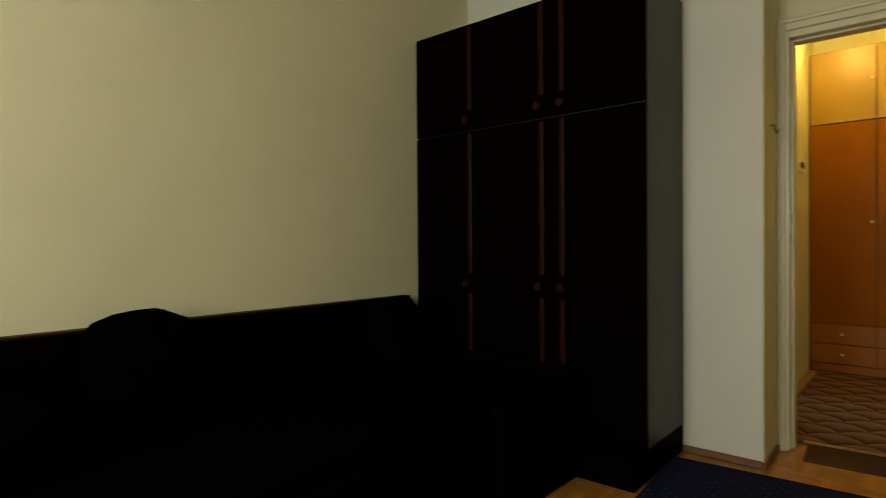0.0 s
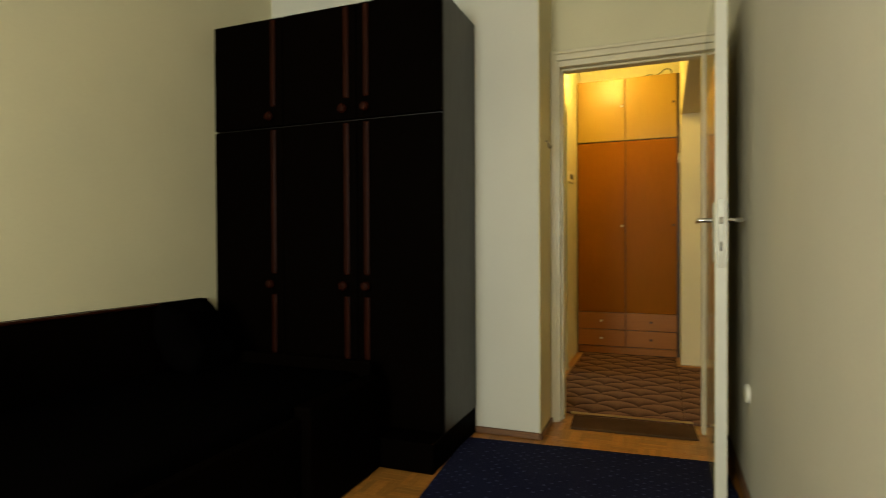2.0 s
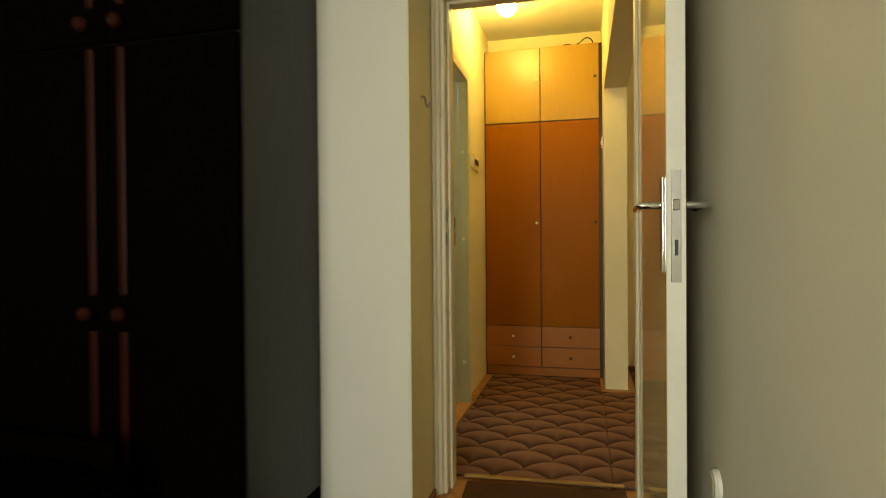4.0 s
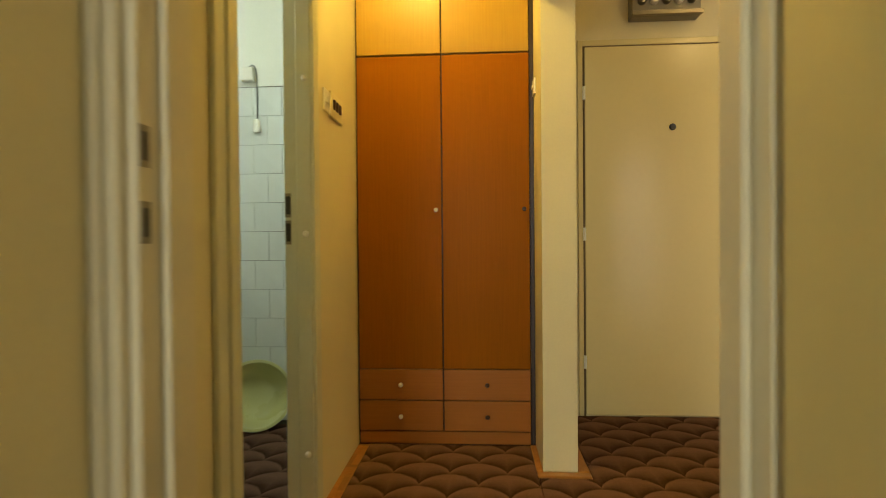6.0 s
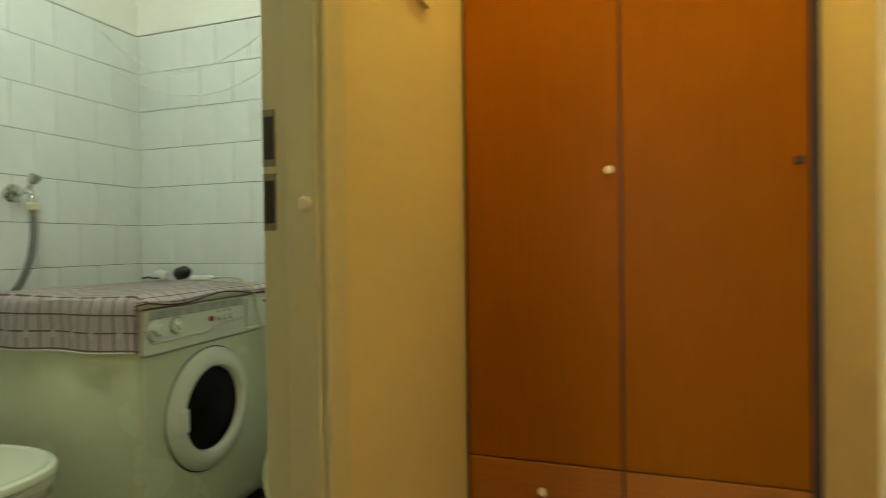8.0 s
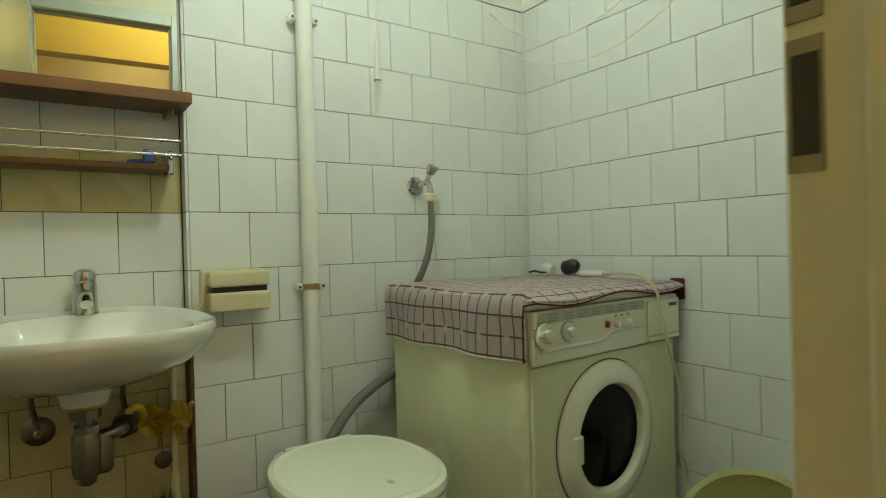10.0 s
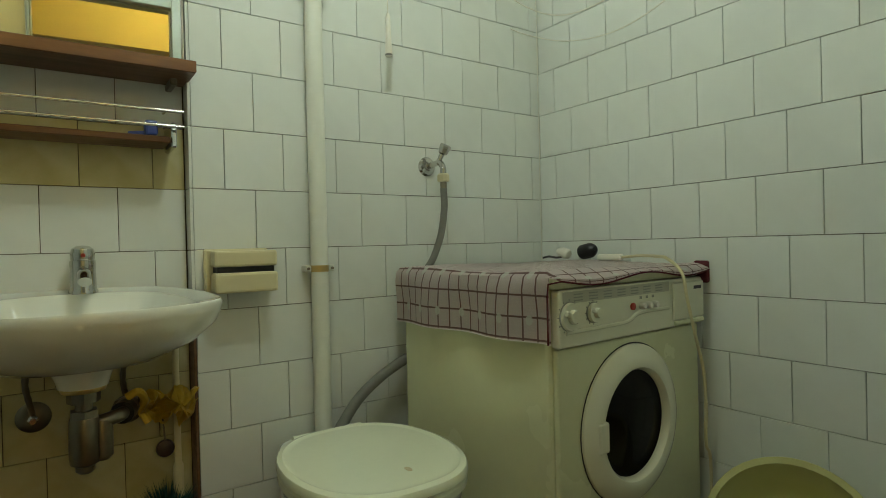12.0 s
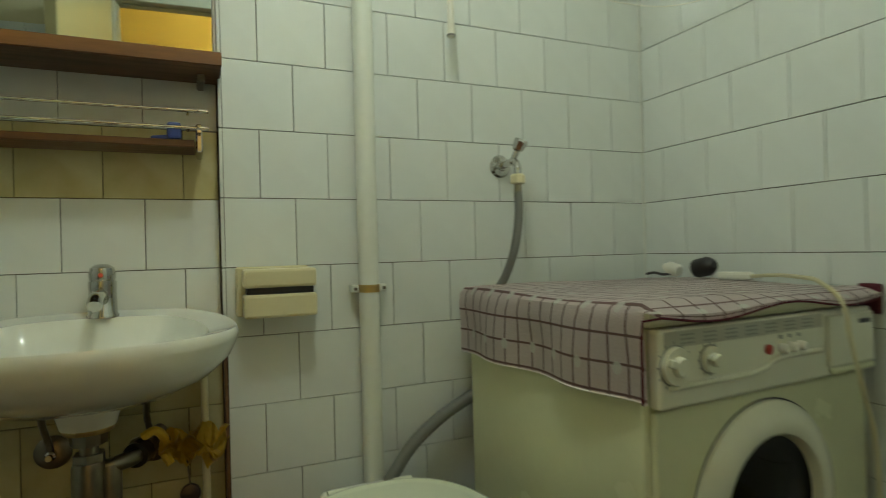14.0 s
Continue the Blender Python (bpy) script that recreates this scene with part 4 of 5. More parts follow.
def extension_lead():
    t = thing("extension_lead", (-1.48, 5.3, 0.785), "white extension lead with a black plug lying on the cloth", "extension lead")
    part("socket_block", put(B(-0.035, 0.035, -0.014, 0.014, 0, 0.018, bev=0.006, seg=2), Matrix.Translation((-1.285, 5.165, 0.789)) @ Matrix.Rotation(radians(20), 4, "Z")), WHITE_PL, t)
    part("plug", lathe([(0.016, 0), (0.022, 0.006), (0.022, 0.04), (0.016, 0.052), (0.008, 0.06)], Matrix.Translation((-1.385, 5.165, 0.812)) @ Matrix.Rotation(radians(80), 4, "Y") @ Matrix.Rotation(radians(10), 4, "X"), 18), BLACK_PL, t, "round black plug", True)
    part("plug", lathe([(0.012, 0), (0.016, 0.005), (0.016, 0.03), (0.007, 0.045)], Matrix.Translation((-1.42, 5.15, 0.806)) @ Matrix.Rotation(radians(-75), 4, "Y"), 14), WHITE_PL, t, "white plug", True)
    part("black_cord", tube([(-1.44, 5.14, 0.800), (-1.47, 5.15, 0.797), (-1.51, 5.165, 0.800), (-1.54, 5.17, 0.796)], 0.0035, 8, 5), BLACK_PL, t, "", True)
    part("white_cord", tube([(-1.25, 5.17, 0.798), (-1.18, 5.15, 0.803), (-1.10, 5.10, 0.803), (-1.058, 5.075, 0.798), (-1.022, 5.075, 0.765), (-1.015, 5.085, 0.70), (-1.015, 5.115, 0.62), (-1.016, 5.155, 0.52), (-1.018, 5.166, 0.43), (-1.020, 5.166, 0.37), (-1.022, 5.174, 0.33), (-1.022, 5.188, 0.31), (-1.024, 5.196, 0.25), (-1.026, 5.196, 0.078)], 0.004, 8, 6),
         CREAM, t, "long cream mains cord", True)


extension_lead()
FIT[0] = BATH


def toilet():
    t = thing("toilet", (-1.42, 4.43, 0), "white toilet with closed pale plastic lid", "toilet")
    cy = 4.425

    def outline(s, z, x0=-1.595, x1=-1.150, w=0.190):
        pts, n = [], 44
        for i in range(n):
            a = 2 * math.pi * i / n
            c, q = math.cos(a), math.sin(a)
            xx = (x0 + x1) / 2 + (x1 - x0) / 2 * s * math.copysign(abs(c) ** 0.76, c)
            ww = w * (1.0 - 0.10 * max(0, -c)) * (1 - 0.10 * max(0, c))
            pts.append((xx, cy + ww * s * math.copysign(abs(q) ** 0.74, q), z))
        return pts

    part("lid", loft(bmesh.new(), [outline(0.97, 0.3880), outline(1.0, 0.3920), outline(1.0, 0.4010), outline(0.985, 0.4080), outline(0.93, 0.4120), outline(0.90, 0.4090), outline(0.85, 0.4100), outline(0.4, 0.4120)]), SEAT_PLASTIC, t, "closed pale plastic lid", True)
    part("seat", loft(bmesh.new(), [outline(0.96, 0.3660), outline(0.99, 0.3700), outline(0.99, 0.3820), outline(0.96, 0.3865)]), SEAT_PLASTIC, t, "", True)
    rings = [outline(0.55, 0.0), outline(0.52, 0.10), outline(0.60, 0.2), outline(0.80, 0.3000), outline(0.93, 0.3380), outline(0.95, 0.3640)]
    part("bowl", loft(bmesh.new(), rings), CERAMIC, t, "", True)
    part("back", B(-1.74, -1.56, cy - 0.09, cy + 0.09, 0.0, 0.36, bev=0.03, seg=3), CERAMIC, t, "", True)
    part("stain", lathe([(0.011, 0.4112), (0.009, 0.4124), (0.0001, 0.4125)], Matrix.Translation((-1.245, cy + 0.02, 0)), 9, sx=1.2, sy=0.6), RUST, t, "small rust-brown mark on the lid")
    for y in (cy - 0.07, cy + 0.07):
        part("hinge", lathe([(0.012, -0.02), (0.012, 0.02)], Matrix.Translation((-1.60, y, 0.393)) @ RY, 12), SEAT_PLASTIC, t, "", True)


toilet()


def flush_pipe():
    t = thing("flush_pipe", (-1.757, 4.478, 0.36), "cream painted vertical flush pipe on wall clips", "pipe")
    part("pipe", lathe([(0.024, 0.34), (0.024, 1.60), (0.024, TOP - 0.001)], Matrix.Translation((-1.757, 4.478, 0)), 24), PIPE, t, "", True)
    for z in (0.802, 1.575):
        c = part("clip", lathe([(0.0255, z - 0.009), (0.0255, z + 0.009)], Matrix.Translation((-1.757, 4.478, 0)), 24, False, False), BRASS if z < 1 else PIPE, t, "stained metal pipe clip", True)
        for s in (-1, 1):
            part("ear", B(-1.7865, -1.750, 4.478 + s * 0.034 - 0.008, 4.478 + s * 0.034 + 0.008, z - 0.009, z + 0.009, bev=0.002), PIPE, c)
            part("screw", lathe([(0.004, 0), (0.004, 0.004)], Matrix.Translation((-1.75, 4.478 + s * 0.035, z)) @ Matrix.Rotation(radians(90), 4, "Y"), 10), DULL_STEEL, c)


flush_pipe()


def flush_pull():
    t = thing("flush_pull", (-1.715, 4.692, 1.42), "white hanging flush pull handle on a thin cord", "flush pull")
    part("handle", lathe([(0.0095, 1.415), (0.0105, 1.42), (0.0085, 1.47), (0.007, 1.53), (0.004, 1.54)], Matrix.Translation((-1.715, 4.692, 0)), 16), WHITE_PL, t, "", True)
    part("tip", lathe([(0.0106, 1.416), (0.0106, 1.421)], Matrix.Translation((-1.715, 4.692, 0)), 16), GREY_HOSE, t)
    part("cord", lathe([(0.0018, 1.54), (0.0018, TOP - 0.001)], Matrix.Translation((-1.715, 4.692, 0)), 6), WHITE_PL, t)


flush_pull()


def wall_tap():
    t = thing("wall_tap", (-1.787, 4.865, 1.11), "chrome wall tap feeding a grey hose", "tap")
    q = Matrix.Translation((-1.787, 4.860, 1.110)) @ Matrix.Rotation(radians(90), 4, "Y")
    part("rosette", lathe([(0.030, 0.0), (0.031, 0.004), (0.026, 0.011), (0.014, 0.013), (0.012, 0.020)], q, 28), CHROME, t, "", True)
    part("body", tube([(-1.772, 4.860, 1.110), (-1.735, 4.860, 1.113), (-1.705, 4.858, 1.112), (-1.682, 4.852, 1.095), (-1.676, 4.850, 1.070)], 0.0095, 12, 5), CHROME, t, "", True)
    part("stem", lathe([(0.008, 0), (0.008, 0.03)], pose(-1.715, 4.859, 1.115, -18, 18, 0), 12), CHROME, t, "", True)
    part("tap_knob", lathe([(0.008, 0.026), (0.014, 0.030), (0.019, 0.052), (0.017, 0.058), (0.0001, 0.060)], pose(-1.715, 4.859, 1.115, -18, 18, 0), 7), CHROME, t, "faceted chrome knob")
    part("hose_nut", lathe([(0.013, 1.050), (0.019, 1.052), (0.019, 1.070), (0.014, 1.075)], Matrix.Translation((-1.676, 4.849, 0)), 10), CREAM, t, "cream plastic hose nut")
    part("ferrule", lathe([(0.010, 1.02), (0.010, 1.051)], Matrix.Translation((-1.676, 4.849, 0)), 14), DULL_STEEL, t, "", True)
    part("hose", tube([(-1.676, 4.849, 1.03), (-1.674, 4.848, 0.97), (-1.676, 4.838, 0.90), (-1.685, 4.826, 0.85), (-1.700, 4.815, 0.81), (-1.735, 4.80, 0.76), (-1.74, 4.80, 0.70)], 0.0105, 12, 6), GREY_HOSE, t, "grey rubber inlet hose", True)


wall_tap()
solo("drain_hose", tube([(-1.735, 4.80, 0.525), (-1.738, 4.77, 0.522), (-1.735, 4.735, 0.518), (-1.725, 4.65, 0.484), (-1.718, 4.575, 0.437), (-1.712, 4.525, 0.385), (-1.710, 4.492, 0.325), (-1.705, 4.535, 0.24), (-1.70, 4.545, 0.12), (-1.70, 4.548, 0.012)], 0.0155, 12, 14, ridges=0.05),
     GREY_HOSE, (-1.735, 4.80, 0.525), "ribbed grey drain hose of the washing machine", "hose", smooth=True)


def paper_holder():
    t = thing("paper_holder", (-1.787, 4.264, 0.805), "cream plastic toilet paper box with a dark slot", "paper holder")
    part("back_plate", B(-1.7865, -1.765, 4.180, 4.338, 0.752, 0.862, bev=0.004), CREAM, t)
    part("case", B(-1.7649, -1.712, 4.192, 4.346, 0.817, 0.857, bev=0.006, seg=2), CREAM, t)
    part("case", B(-1.7649, -1.708, 4.192, 4.346, 0.752, 0.802, bev=0.006, seg=2), CREAM, t)
    part("slot", B(-1.7648, -1.722, 4.199, 4.340, 0.8025, 0.8165), BLACK_PL, t, "dark paper slot")


paper_holder()


def washbasin():
    t = thing("washbasin", (-1.84, 3.92, 0.75), "white oval ceramic washbasin on the tiled wall", "washbasin")
    cy, xb, xf, hw, z = 3.915, -1.838, -1.375, 0.257, 0.755
    n = 56

    def ring(s, zz, shift=0.0, flat=1.0):
        out = []
        for i in range(n):
            a = 2 * math.pi * i / n
            c, q = math.cos(a), math.sin(a)
            mid = -1.575
            if c > 0:
                x = mid + (xf - mid) * s * c
            else:
                x = mid + (mid - xb) * max(-1.0, c * 1.25) * (s if s < 0.97 else 1)
            out.append((max(x + shift, xb), cy + hw * s * math.copysign(abs(q) ** 0.9, q) * flat, zz + (0.018 * max(0, -c) if zz > 0.74 else 0)))
        return out

    outer = [ring(0.30, z - 0.135, -0.10), ring(0.55, z - 0.122, -0.07), ring(0.80, z - 0.085, -0.03), ring(0.94, z - 0.045), ring(0.99, z - 0.018), ring(1.0, z - 0.004), ring(0.985, z + 0.004), ring(0.94, z + 0.001)]
    inner = [ring(0.80, z - 0.004, 0.01), ring(0.76, z - 0.02, 0.012), ring(0.66, z - 0.06, 0.015), ring(0.45, z - 0.09, 0.01), ring(0.15, z - 0.10, 0)]
    part("bowl", loft(bmesh.new(), outer + inner), CERAMIC, t, "", True)
    part("overflow_slot", put(B(-0.003, 0.003, -0.022, 0.022, -0.003, 0.003, bev=0.002), Matrix.Translation((-1.433, 3.93, z - 0.019)) @ Matrix.Rotation(radians(-25), 4, "Y")), BLACK_PL, t)
    part("waste_boss", lathe([(0.046, 0.585), (0.05, 0.60), (0.062, 0.63)], Matrix.Translation((-1.66, 3.915, 0)), 24), CERAMIC, t, "", True)
    return t


washbasin()


def basin_mixer():
    t = thing("basin_mixer", (-1.795, 3.925, 0.765), "chrome single-lever basin mixer tap", "tap")
    m = Matrix.Translation((-1.793, 3.925, 0.768))
    part("body", lathe([(0.029, 0), (0.029, 0.006), (0.0265, 0.010), (0.025, 0.055), (0.026, 0.062), (0.0255, 0.075)], m, 24), CHROME, t, "", True)
    part("spout", tube([(-1.785, 3.925, 0.80), (-1.755, 3.925, 0.815), (-1.715, 3.924, 0.812), (-1.695, 3.924, 0.798)], 0.0135, 14, 5), CHROME, t, "", True)
    part("lever", put(lathe([(0.023, 0), (0.025, 0.012), (0.022, 0.026), (0.012, 0.033), (0.0001, 0.034)], None, 22), m @ Matrix.Translation((0, 0, 0.0755))), CHROME, t, "", True)
    part("red_dot", lathe([(0.005, 0), (0.004, 0.003), (0.0001, 0.003)], Matrix.Translation((-1.7695, 3.925, 0.855)) @ Matrix.Rotation(radians(80), 4, "Y"), 12), RED_PL, t, "small red marker", True)


basin_mixer()


def bottle_trap():
    t = thing("bottle_trap", (-1.665, 3.915, 0.42), "stained metal bottle trap under the basin", "pipe trap")
    m = Matrix.Translation((-1.66, 3.915, 0))
    part("collar", lathe([(0.040, 0.575), (0.042, 0.578), (0.042, 0.584), (0.03, 0.584)], m, 24), BRASS, t, "", True)
    part("nut", lathe([(0.030, 0.552), (0.031, 0.574)], m, 8), DULL_STEEL, t)
    part("stem", lathe([(0.016, 0.525), (0.016, 0.555)], m, 16), DULL_STEEL, t, "", True)
    part("nut", lathe([(0.027, 0.520), (0.027, 0.535)], m, 6), DULL_STEEL, t)
    part("bottle", lathe([(0.012, 0.405), (0.018, 0.410), (0.018, 0.420), (0.027, 0.426), (0.029, 0.440), (0.029, 0.51), (0.026, 0.52)], m, 22), DULL_STEEL, t, "", True)
    part("side_arm", tube([(-1.66, 3.935, 0.503), (-1.668, 3.965, 0.507), (-1.70, 3.99, 0.508), (-1.84, 4.02, 0.510)], 0.015, 14, 5), DULL_STEEL, t, "", True)
    part("side_chamber", lathe([(0.012, 0.425), (0.019, 0.433), (0.020, 0.49), (0.016, 0.51)], Matrix.Translation((-1.662, 3.947, 0)), 18), DULL_STEEL, t, "", True)
    part("seal", put(lathe([(0.024, -0.016), (0.024, 0.016)], None, 18), pose(-1.705, 3.991, 0.508, 90, 0, 72)), BLACK_PL, t, "black rubber seal", True)
    part("nut", put(lathe([(0.028, -0.009), (0.028, 0.009)], None, 8), pose(-1.728, 3.996, 0.508, 90, 0, 72)), DULL_STEEL, t)


bottle_trap()


def stop_valve(y, z, label):
    t = thing("stop_valve", (-1.84, y, z), label, "valve", "valves under the basin")
    q = Matrix.Translation((-1.84, y, z)) @ Matrix.Rotation(radians(90), 4, "Y")
    part("rosette", lathe([(0.034, 0.0005), (0.034, 0.004), (0.026, 0.012), (0.012, 0.015)], q, 26), DULL_STEEL, t, "", True)
    part("spindle", lathe([(0.010, 0.012), (0.010, 0.032), (0.006, 0.036), (0.006, 0.046)], q, 12), CHROME, t, "", True)
    part("riser", tube([(-1.815, y, z), (-1.812, y - 0.004, z + 0.03), (-1.80, y - 0.012, z + 0.08), (-1.79, y - 0.006, z + 0.14)], 0.0065, 10, 5, ridges=0.08), DULL_STEEL, t, "braided riser hose", True)


stop_valve(3.825, 0.495, "round steel stop valve with a braided hose")
stop_valve(4.010, 0.480, "round steel stop valve beside the yellow bag")


def yellow_bag():
    """A scrap of polythene hung over the trap arm: a crumpled sheet with folds."""
    rnd = random.Random(4)
    bm = bmesh.new()
    n, k = 16, 9
    g = []
    for i in range(n + 1):
        u = i / n
        row = []
        for j in range(k + 1):
            v = j / k
            x = -1.745 + 0.03 * math.sin(u * 9 + v * 4) + rnd.uniform(-0.006, 0.006) - 0.03 * u
            y = 4.035 + 0.125 * u + 0.012 * math.sin(v * 8 + u * 3)
            z = 0.535 - (0.045 + 0.045 * math.sin(u * 5.5 + 0.8) ** 2) * v - 0.018 * u + rnd.uniform(-0.005, 0.005) + 0.01 * math.sin(u * 14)
            row.append(bm.verts.new((x, y, z)))
        g.append(row)
    for i in range(n):
        for j in range(k):
            bm.faces.new((g[i][j], g[i + 1][j], g[i + 1][j + 1], g[i][j + 1]))
    bmesh.ops.solidify(bm, geom=bm.faces[:], thickness=0.0015)
    t = thing("plastic_bag", (-1.76, 4.05, 0.5), "crumpled yellow polythene bag hung under the basin", "bag")
    part("sheet", bm, YELLOW, t)
    part("knot", tube([(-1.715, 3.998, 0.535), (-1.712, 4.02, 0.545), (-1.735, 4.035, 0.52), (-1.76, 4.03, 0.49), (-1.755, 4.045, 0.46)], 0.009, 8, 5), YELLOW, t)
    # sink plug hanging below on its chain
    p = thing("sink_plug", (-1.765, 4.08, 0.39), "dark round sink plug hanging on a short chain", "plug")
    part("disc", lathe([(0.019, -0.006), (0.021, 0), (0.019, 0.006), (0.008, 0.009)], Matrix.Translation((-1.765, 4.08, 0.388)) @ Matrix.Rotation(radians(80), 4, "Y"), 20), BROWN_PL, p, "", True)
    part("chain", tube([(-1.765, 4.08, 0.405), (-1.764, 4.078, 0.43), (-1.762, 4.075, 0.46)], 0.0022, 6, 4, ridges=0.2), DULL_STEEL, p)


yellow_bag()


def duster():
    t = thing("duster", (-1.79, 4.11, 0), "teal feather duster standing head down in the corner", "duster")
    part("handle", lathe([(0.009, 0.001), (0.012, 0.26), (0.012, 0.33), (0.008, 0.34), (0.0075, 0.68)], Matrix.Translation((-1.795, 4.112, 0)), 12), CREAM, t, "cream plastic handle", True)
    rnd = random.Random(9)
    verts, faces = [], []
    for i in range(2600):
        a, b = rnd.uniform(0, 2 * math.pi), rnd.uniform(-1, 1)
        d = Vector((math.sqrt(1 - b * b) * math.cos(a), math.sqrt(1 - b * b) * math.sin(a), b * 1.35))
        base = Vector((-1.77, 4.080, 0.19)) + d * 0.02
        tip = Vector((-1.77, 4.080, 0.19)) + d * rnd.uniform(0.06, 0.095) + Vector([rnd.uniform(-0.012, 0.012) for _ in range(3)])
        tip.x, tip.y, tip.z = max(tip.x, -1.835), min(tip.y, 4.156), max(tip.z, 0.001)
        s = d.cross(Vector((rnd.random(), rnd.random(), rnd.random()))).normalized() * 0.003
        k = len(verts)
        verts += [base - s, base + s, tip]
        faces.append((k, k + 1, k + 2))
    me = bpy.data.meshes.new("head")
    me.from_pydata([FIT[0] @ v - ROOT[t] for v in verts], [], faces)
    me.materials.append(TEAL)
    o = new("head", me)
    o.parent = t
    tagged(o, "fluffy teal head")


duster()


def mirror_shelf():
    t = thing("mirror", (-1.84, 3.75, 1.31), "frameless wall mirror above the washbasin", "mirror")
    hang = Matrix.Translation((-1.838, 3.30, 1.312)) @ Matrix.Rotation(radians(-2.4), 4, "Z") @ Matrix.Rotation(radians(1.8), 4, "Y")
    part("glass", put(B(0.002, 0.006, 0, 0.846, 0, 0.60), hang), MIRROR, t, "slightly tilted silvered glass")
    part("backing", put(B(-0.002, 0.0019, 0.003, 0.843, 0.003, 0.597), hang), CREAM, t)
    part("side_trim", B(-1.8385, -1.800, 4.147, 4.1525, 1.31, 1.92, bev=0.002), WHITE_PL, t, "white edge trim")
    s = thing("wooden_shelf", (-1.84, 3.75, 1.25), "walnut laminate shelf under the mirror", "shelf")
    part("board", B(-1.839, -1.697, 3.30, 4.159, 1.279, 1.308, bev=0.002), WALNUT, s)
    part("edge_band", B(-1.6968, -1.6955, 3.30, 4.159, 1.281, 1.306), WALNUT_EDGE, s, "lighter veneered front edge")
    for y in (3.45, 4.12):
        part("bracket", B(-1.839, -1.76, y - 0.008, y + 0.008, 1.262, 1.2788, bev=0.003), DULL_STEEL, s)
    r = thing("towel_rail_shelf", (-1.84, 3.75, 1.12), "narrow wooden shelf with two chrome guard rails", "shelf")
    part("board", B(-1.839, -1.735, 3.30, 4.105, 1.116, 1.131, bev=0.002), WALNUT, r)
    for x, z in ((-1.712, 1.186), (-1.706, 1.150)):
        part("rail", tube([(x - 0.03, 4.092, z), (x - 0.006, 4.092, z), (x, 4.086, z), (x, 4.07, z), (x, 3.30, z)], 0.0035, 10, 3), CHROME, r, "thin chrome rail", True)
    part("bracket", B(-1.839, -1.735, 4.107, 4.120, 1.106, 1.165, bev=0.003), CHROME, r, "worn chrome end bracket")
    b = thing("razor", (-1.755, 4.07, 1.132), "small blue plastic razor on the shelf", "razor")
    part("handle", put(B(-0.05, 0.0, -0.006, 0.006, 0, 0.012, bev=0.004, seg=2), Matrix.Translation((-1.755, 4.065, 1.132)) @ Matrix.Rotation(radians(60), 4, "Z")), BLUE_PL, b)
    part("head", B(-1.765, -1.735, 4.052, 4.080, 1.132, 1.167, bev=0.006, seg=2), BLUE_PL, b)


mirror_shelf()


def plastic_bowl():
    t = thing("plastic_bowl", (-0.93, 5.25, 0.0), "pale green plastic wash bowl leaning against the tiles", "bowl")
    m = Matrix.Translation((-0.865, 5.2, 0.178)) @ (Vector((0.34, -0.86, 0.36)).to_track_quat("Z", "Y").to_matrix().to_4x4())
    prof = [(0.0001, -0.105), (0.09, -0.105), (0.115, -0.09), (0.155, -0.02), (0.166, 0.012), (0.180, 0.014), (0.181, 0.010), (0.170, 0.006), (0.160, -0.022), (0.120, -0.094), (0.095, -0.109), (0.0001, -0.109)]
    part("bowl", lathe(prof, m, 44), BOWL, t, "", True)


plastic_bowl()


def junction():
    t = thing("junction_box", (-0.90, 5.365, 1.85), "white junction box with a hanging wire on the wall", "junction box")
    part("box", B(-0.935, -0.865, 5.315, 5.3615, 1.815, 1.885, bev=0.005, seg=2), WHITE_PL, t)
    part("wire", tube([(-0.90, 5.34, 1.885), (-0.875, 5.34, 1.90), (-0.858, 5.345, 1.87), (-0.858, 5.358, 1.75), (-0.86, 5.359, 1.62)], 0.004, 8, 5), GREY_HOSE, t, "", True)
    part("plug", B(-0.878, -0.842, 5.335, 5.364, 1.545, 1.615, bev=0.008, seg=2), WHITE_PL, t, "", True)
    w = thing("wall_wire", (-1.3, 5.35, 1.7), "thin white wire sagging along the tiled wall", "cable")
    part("wire", tube([(-0.93, 5.345, 1.86), (-1.0, 5.31, 1.76), (-1.10, 5.27, 1.665), (-1.24, 5.235, 1.59), (-1.378, 5.22, 1.565), (-1.52, 5.22, 1.595), (-1.66, 5.21, 1.68), (-1.784, 5.20, 1.80)], 0.0022, 8, 6), WHITE_PL, w, "", True)
    part("wire", tube([(-0.93, 5.35, 1.84), (-0.97, 5.345, 1.72), (-1.06, 5.335, 1.61), (-1.20, 5.32, 1.535), (-1.36, 5.31, 1.505), (-1.54, 5.29, 1.53), (-1.70, 5.25, 1.60), (-1.784, 5.22, 1.66)], 0.0018, 8, 6), WHITE_PL, w, "", True)


FIT[0] = BATH @ Matrix.Translation((-0.045, 0, 0))
junction()
FIT[0] = BATH
solo("trim", B(-1.846, BX0 - 0.001, 4.1535, 4.1597, 0, 0.70, bev=0.001), SKIRT, (-1.8, 4.157, 0), "dark brown stained corner trim under the basin", "trim", kind="structure")
for r in range(-1, 6):
    z0, z1 = max(0.702, 0.861 + r * 0.1552), min(TZ, 0.861 + (r + 1) * 0.1552)
    part("tile", B(-1.8395, BX0, 4.1535, 4.1605, z0 + 0.001, z1 - 0.001, bev=0.0008), TILE, wb_w)

# ---------- tiles ----------
TW, GAP = 0.1552, 0.0015
TILE_MESH = {}


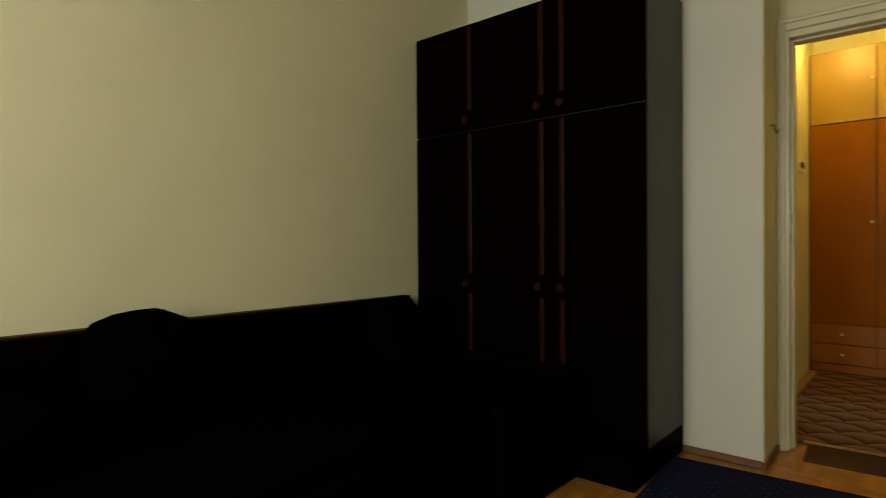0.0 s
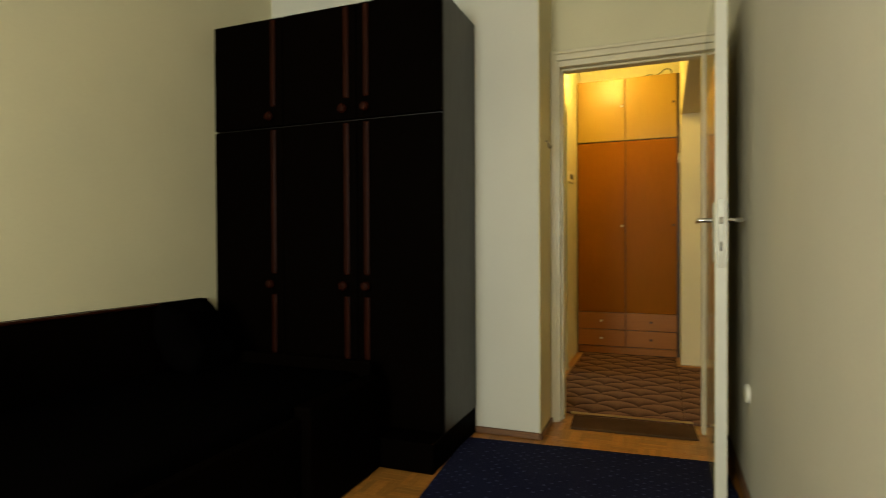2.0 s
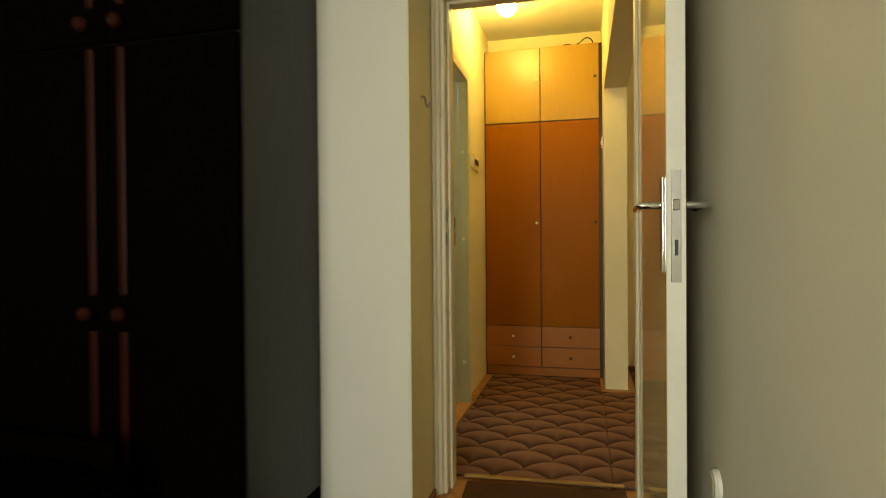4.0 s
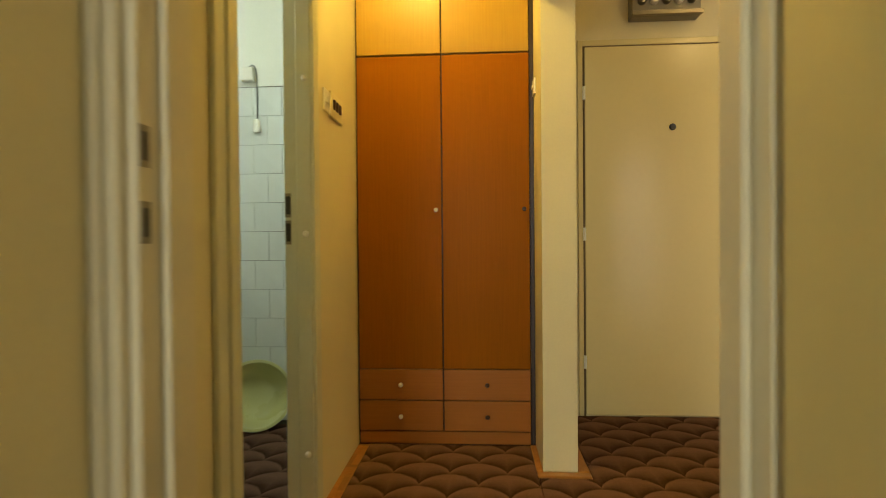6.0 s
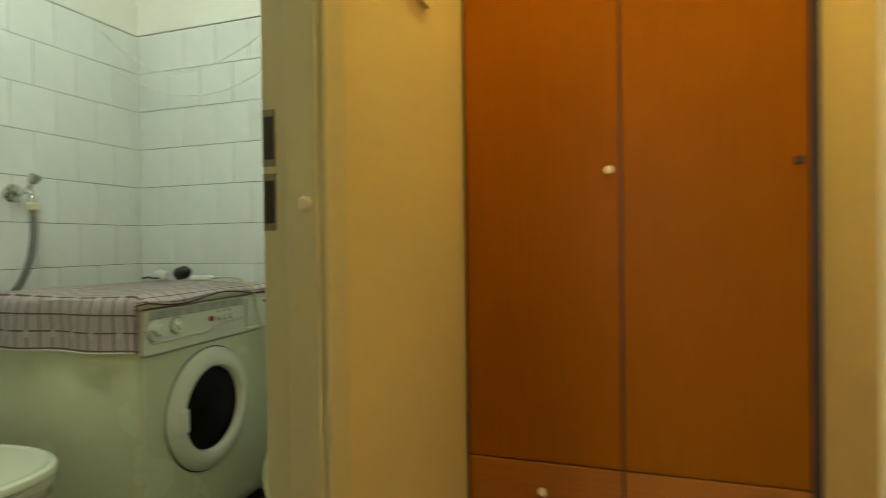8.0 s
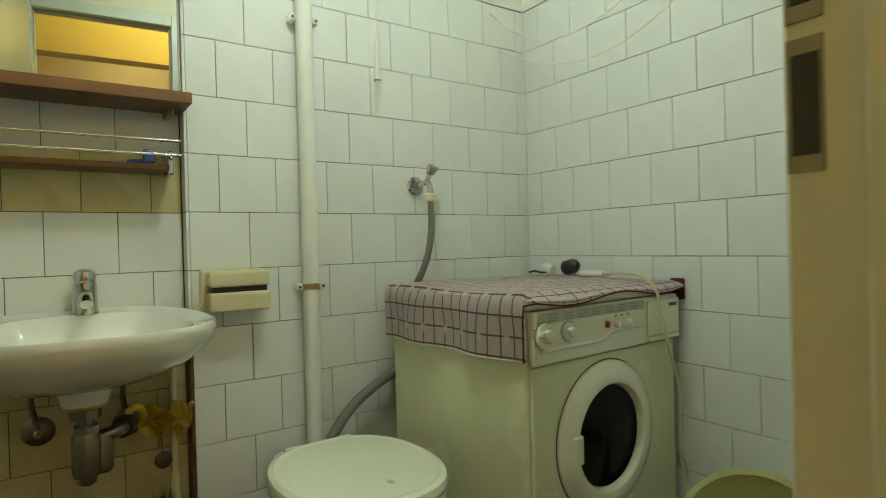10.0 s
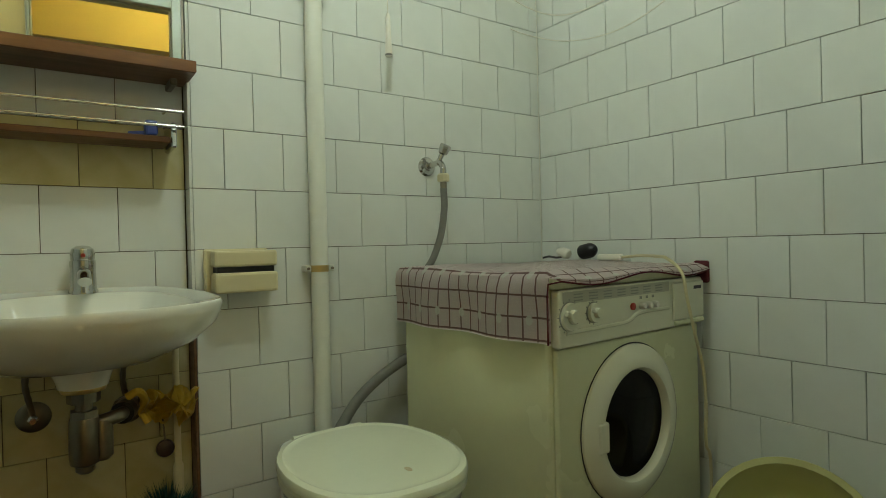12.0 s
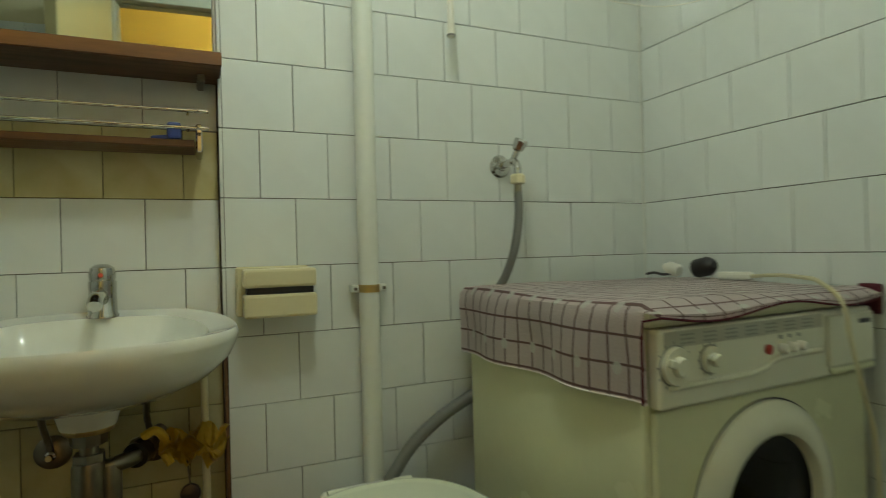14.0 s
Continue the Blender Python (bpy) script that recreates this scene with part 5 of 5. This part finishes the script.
def tile_mesh(w, h, glaze):
    """A glazed tile, its face towards local +x, with a softened rim."""
    key = (round(w, 3), round(h, 3), glaze.name)
    if key not in TILE_MESH:
        a, b, e = w / 2, h / 2, 0.0008
        vs = [(-0.006, -a, -b), (-0.006, a, -b), (-0.006, a, b), (-0.006, -a, b), (-0.0012, -a, -b), (-0.0012, a, -b), (-0.0012, a, b), (-0.0012, -a, b),
              (0, -a + e, -b + e), (0, a - e, -b + e), (0, a - e, b - e), (0, -a + e, b - e)]
        fs = [(8, 9, 10, 11)] + [(i, (i + 1) % 4, 4 + (i + 1) % 4, 4 + i) for i in range(4)] + [(4 + i, 4 + (i + 1) % 4, 8 + (i + 1) % 4, 8 + i) for i in range(4)]
        me = bpy.data.meshes.new("tile")
        me.from_pydata(vs, [], fs)
        me.materials.append(glaze)
        TILE_MESH[key] = me
    return TILE_MESH[key]


def tile_field(parent, plane, angle, along, s0, s1, joint, z_lo, z_hi, skip=None, joined=False, light_tint=None):
    """Running-bond tiles from s0 to s1 on a wall; joint: a vertical joint of the even rows."""
    rnd = random.Random(int(1000 * joint))
    rows = range(math.floor((z_lo - 0.861) / TW), math.ceil((z_hi - 0.861) / TW - 0.01))
    verts, faces = [], []
    for r in rows:
        a0, a1 = max(z_lo, 0.861 + r * TW), min(z_hi, 0.861 + (r + 1) * TW)
        if a1 - a0 < 0.012:
            continue
        off = joint + (0 if r % 2 == 0 else TW / 2)
        k = math.floor((s0 - off) / TW)
        while off + k * TW < s1 - 0.004:
            b0, b1 = max(s0, off + k * TW), min(s1, off + (k + 1) * TW)
            k += 1
            if b1 - b0 < 0.012:
                continue
            mid, zc = (b0 + b1) / 2, (a0 + a1) / 2
            if skip and skip(mid, zc):
                continue
            me = tile_mesh(b1 - b0 - GAP, a1 - a0 - GAP, TILE_LIGHT_TINT if light_tint and light_tint(mid, zc) else TILE)
            at = (plane, mid, zc) if along == "y" else (mid, plane, zc)
            m = FIT[0] @ pose(*at, rnd.gauss(0, 0.08), rnd.gauss(0, 0.22), angle + rnd.gauss(0, 0.22))
            if joined:
                n = len(verts)
                verts += [m @ v.co for v in me.vertices]
                faces += [[n + i for i in p.vertices] for p in me.polygons]
            else:
                o = new("tile", me)
                o.matrix_world = m
                o.parent = parent
    if joined:
        me = bpy.data.meshes.new("tiles")
        me.from_pydata(verts, [], faces)
        me.materials.append(TILE)
        o = new("tiles", me)
        o.parent = parent
        tagged(o, "white glazed wall tiles", kind="stuff")


tile_field(wb_w, BX0, 0, "y", 4.1606, BY1 - 0.001, 4.316, 0.0, TZ)
tile_field(wb_n, BY1, -90, "x", BX0 + 0.001, BX1 - 0.002, -1.6285, 0.0, TZ)
# tinted rows: warm shade below the basin, yellow light patch under the shelf
tile_field(wb_s, -1.840, 0, "y", 3.152, 4.152, 3.8465, 0.0, TZ, skip=lambda s, z: s > 3.38 and s < 4.1 and 1.40 < z < 1.80, light_tint=lambda s, z: z < 0.72 or 1.02 < z < 1.16)
FIT[0] = Matrix()
wb_e = wall("wall_bathroom_lining", [(BX1 - 0.008, BX1 - 0.002, 3.16, 3.61, 0, TZ), (BX1 - 0.008, BX1 - 0.002, 4.28, BY1, 0, TZ), (-1.83, BX1, 3.151, 3.157, 0, TZ)], GROUT, "tiled bathroom wall beside the doorway")
tile_field(wb_e, BX1 - 0.014, 180, "y", 4.285, BY1 - 0.01, 4.4, 0.0, TZ, joined=True)
tile_field(wb_e, BX1 - 0.014, 180, "y", 3.165, 3.60, 3.4, 0.0, TZ, joined=True)
tile_field(wb_e, 3.163, 90, "x", -1.83, BX1 - 0.015, -1.0, 0.0, TZ, joined=True)

# ---------- parquet fingers ----------
SQ = 0.125
FINGER = {}


def finger_mesh(turned):
    if turned not in FINGER:
        bm = bmesh.new()
        a, b = (0.0622, 0.0120)
        x, y = (b, a) if turned else (a, b)
        bx(bm, -x, x, -y, y, -0.005, 0.0)
        me = bpy.data.meshes.new("parquet_finger")
        bm.to_mesh(me)
        bm.free()
        me.materials.append(PARQUET)
        FINGER[turned] = me
    return FINGER[turned]


def parquet(x0, x1, y0, y1, near):
    rnd = random.Random(11)
    verts, faces = [], []
    for i in range(math.floor(x0 / SQ), math.ceil(x1 / SQ)):
        for j in range(math.floor(y0 / SQ), math.ceil(y1 / SQ)):
            cx, cy = (i + 0.5) * SQ, (j + 0.5) * SQ
            if not (x0 < cx < x1 and y0 < cy < y1):
                continue
            turned = (i + j) % 2 == 0
            for k in range(5):
                d = (k - 2) * 0.025
                at = Vector((cx + d if turned else cx, cy if turned else cy + d, rnd.uniform(-0.0006, 0)))
                me = finger_mesh(turned)
                if near(cx, cy):
                    o = new("parquet_finger", me)
                    o.location = at
                    o.parent = floor
                else:
                    n = len(verts)
                    verts += [v.co + at for v in me.vertices]
                    faces += [[n + q for q in p.vertices] for p in me.polygons]
    if verts:
        me = bpy.data.meshes.new("parquet_fingers")
        me.from_pydata(verts, [], faces)
        me.materials.append(PARQUET)
        o = new("parquet_fingers", me)
        o.parent = floor
        tagged(o, "oak mosaic parquet fingers", kind="stuff")


parquet(-1.62, 0.76, -1.9, 3.18, lambda x, y: -0.1 < x < 0.72 and 2.55 < y < 3.1)
parquet(-0.2, 0.85, 3.19, 4.95, lambda x, y: False)
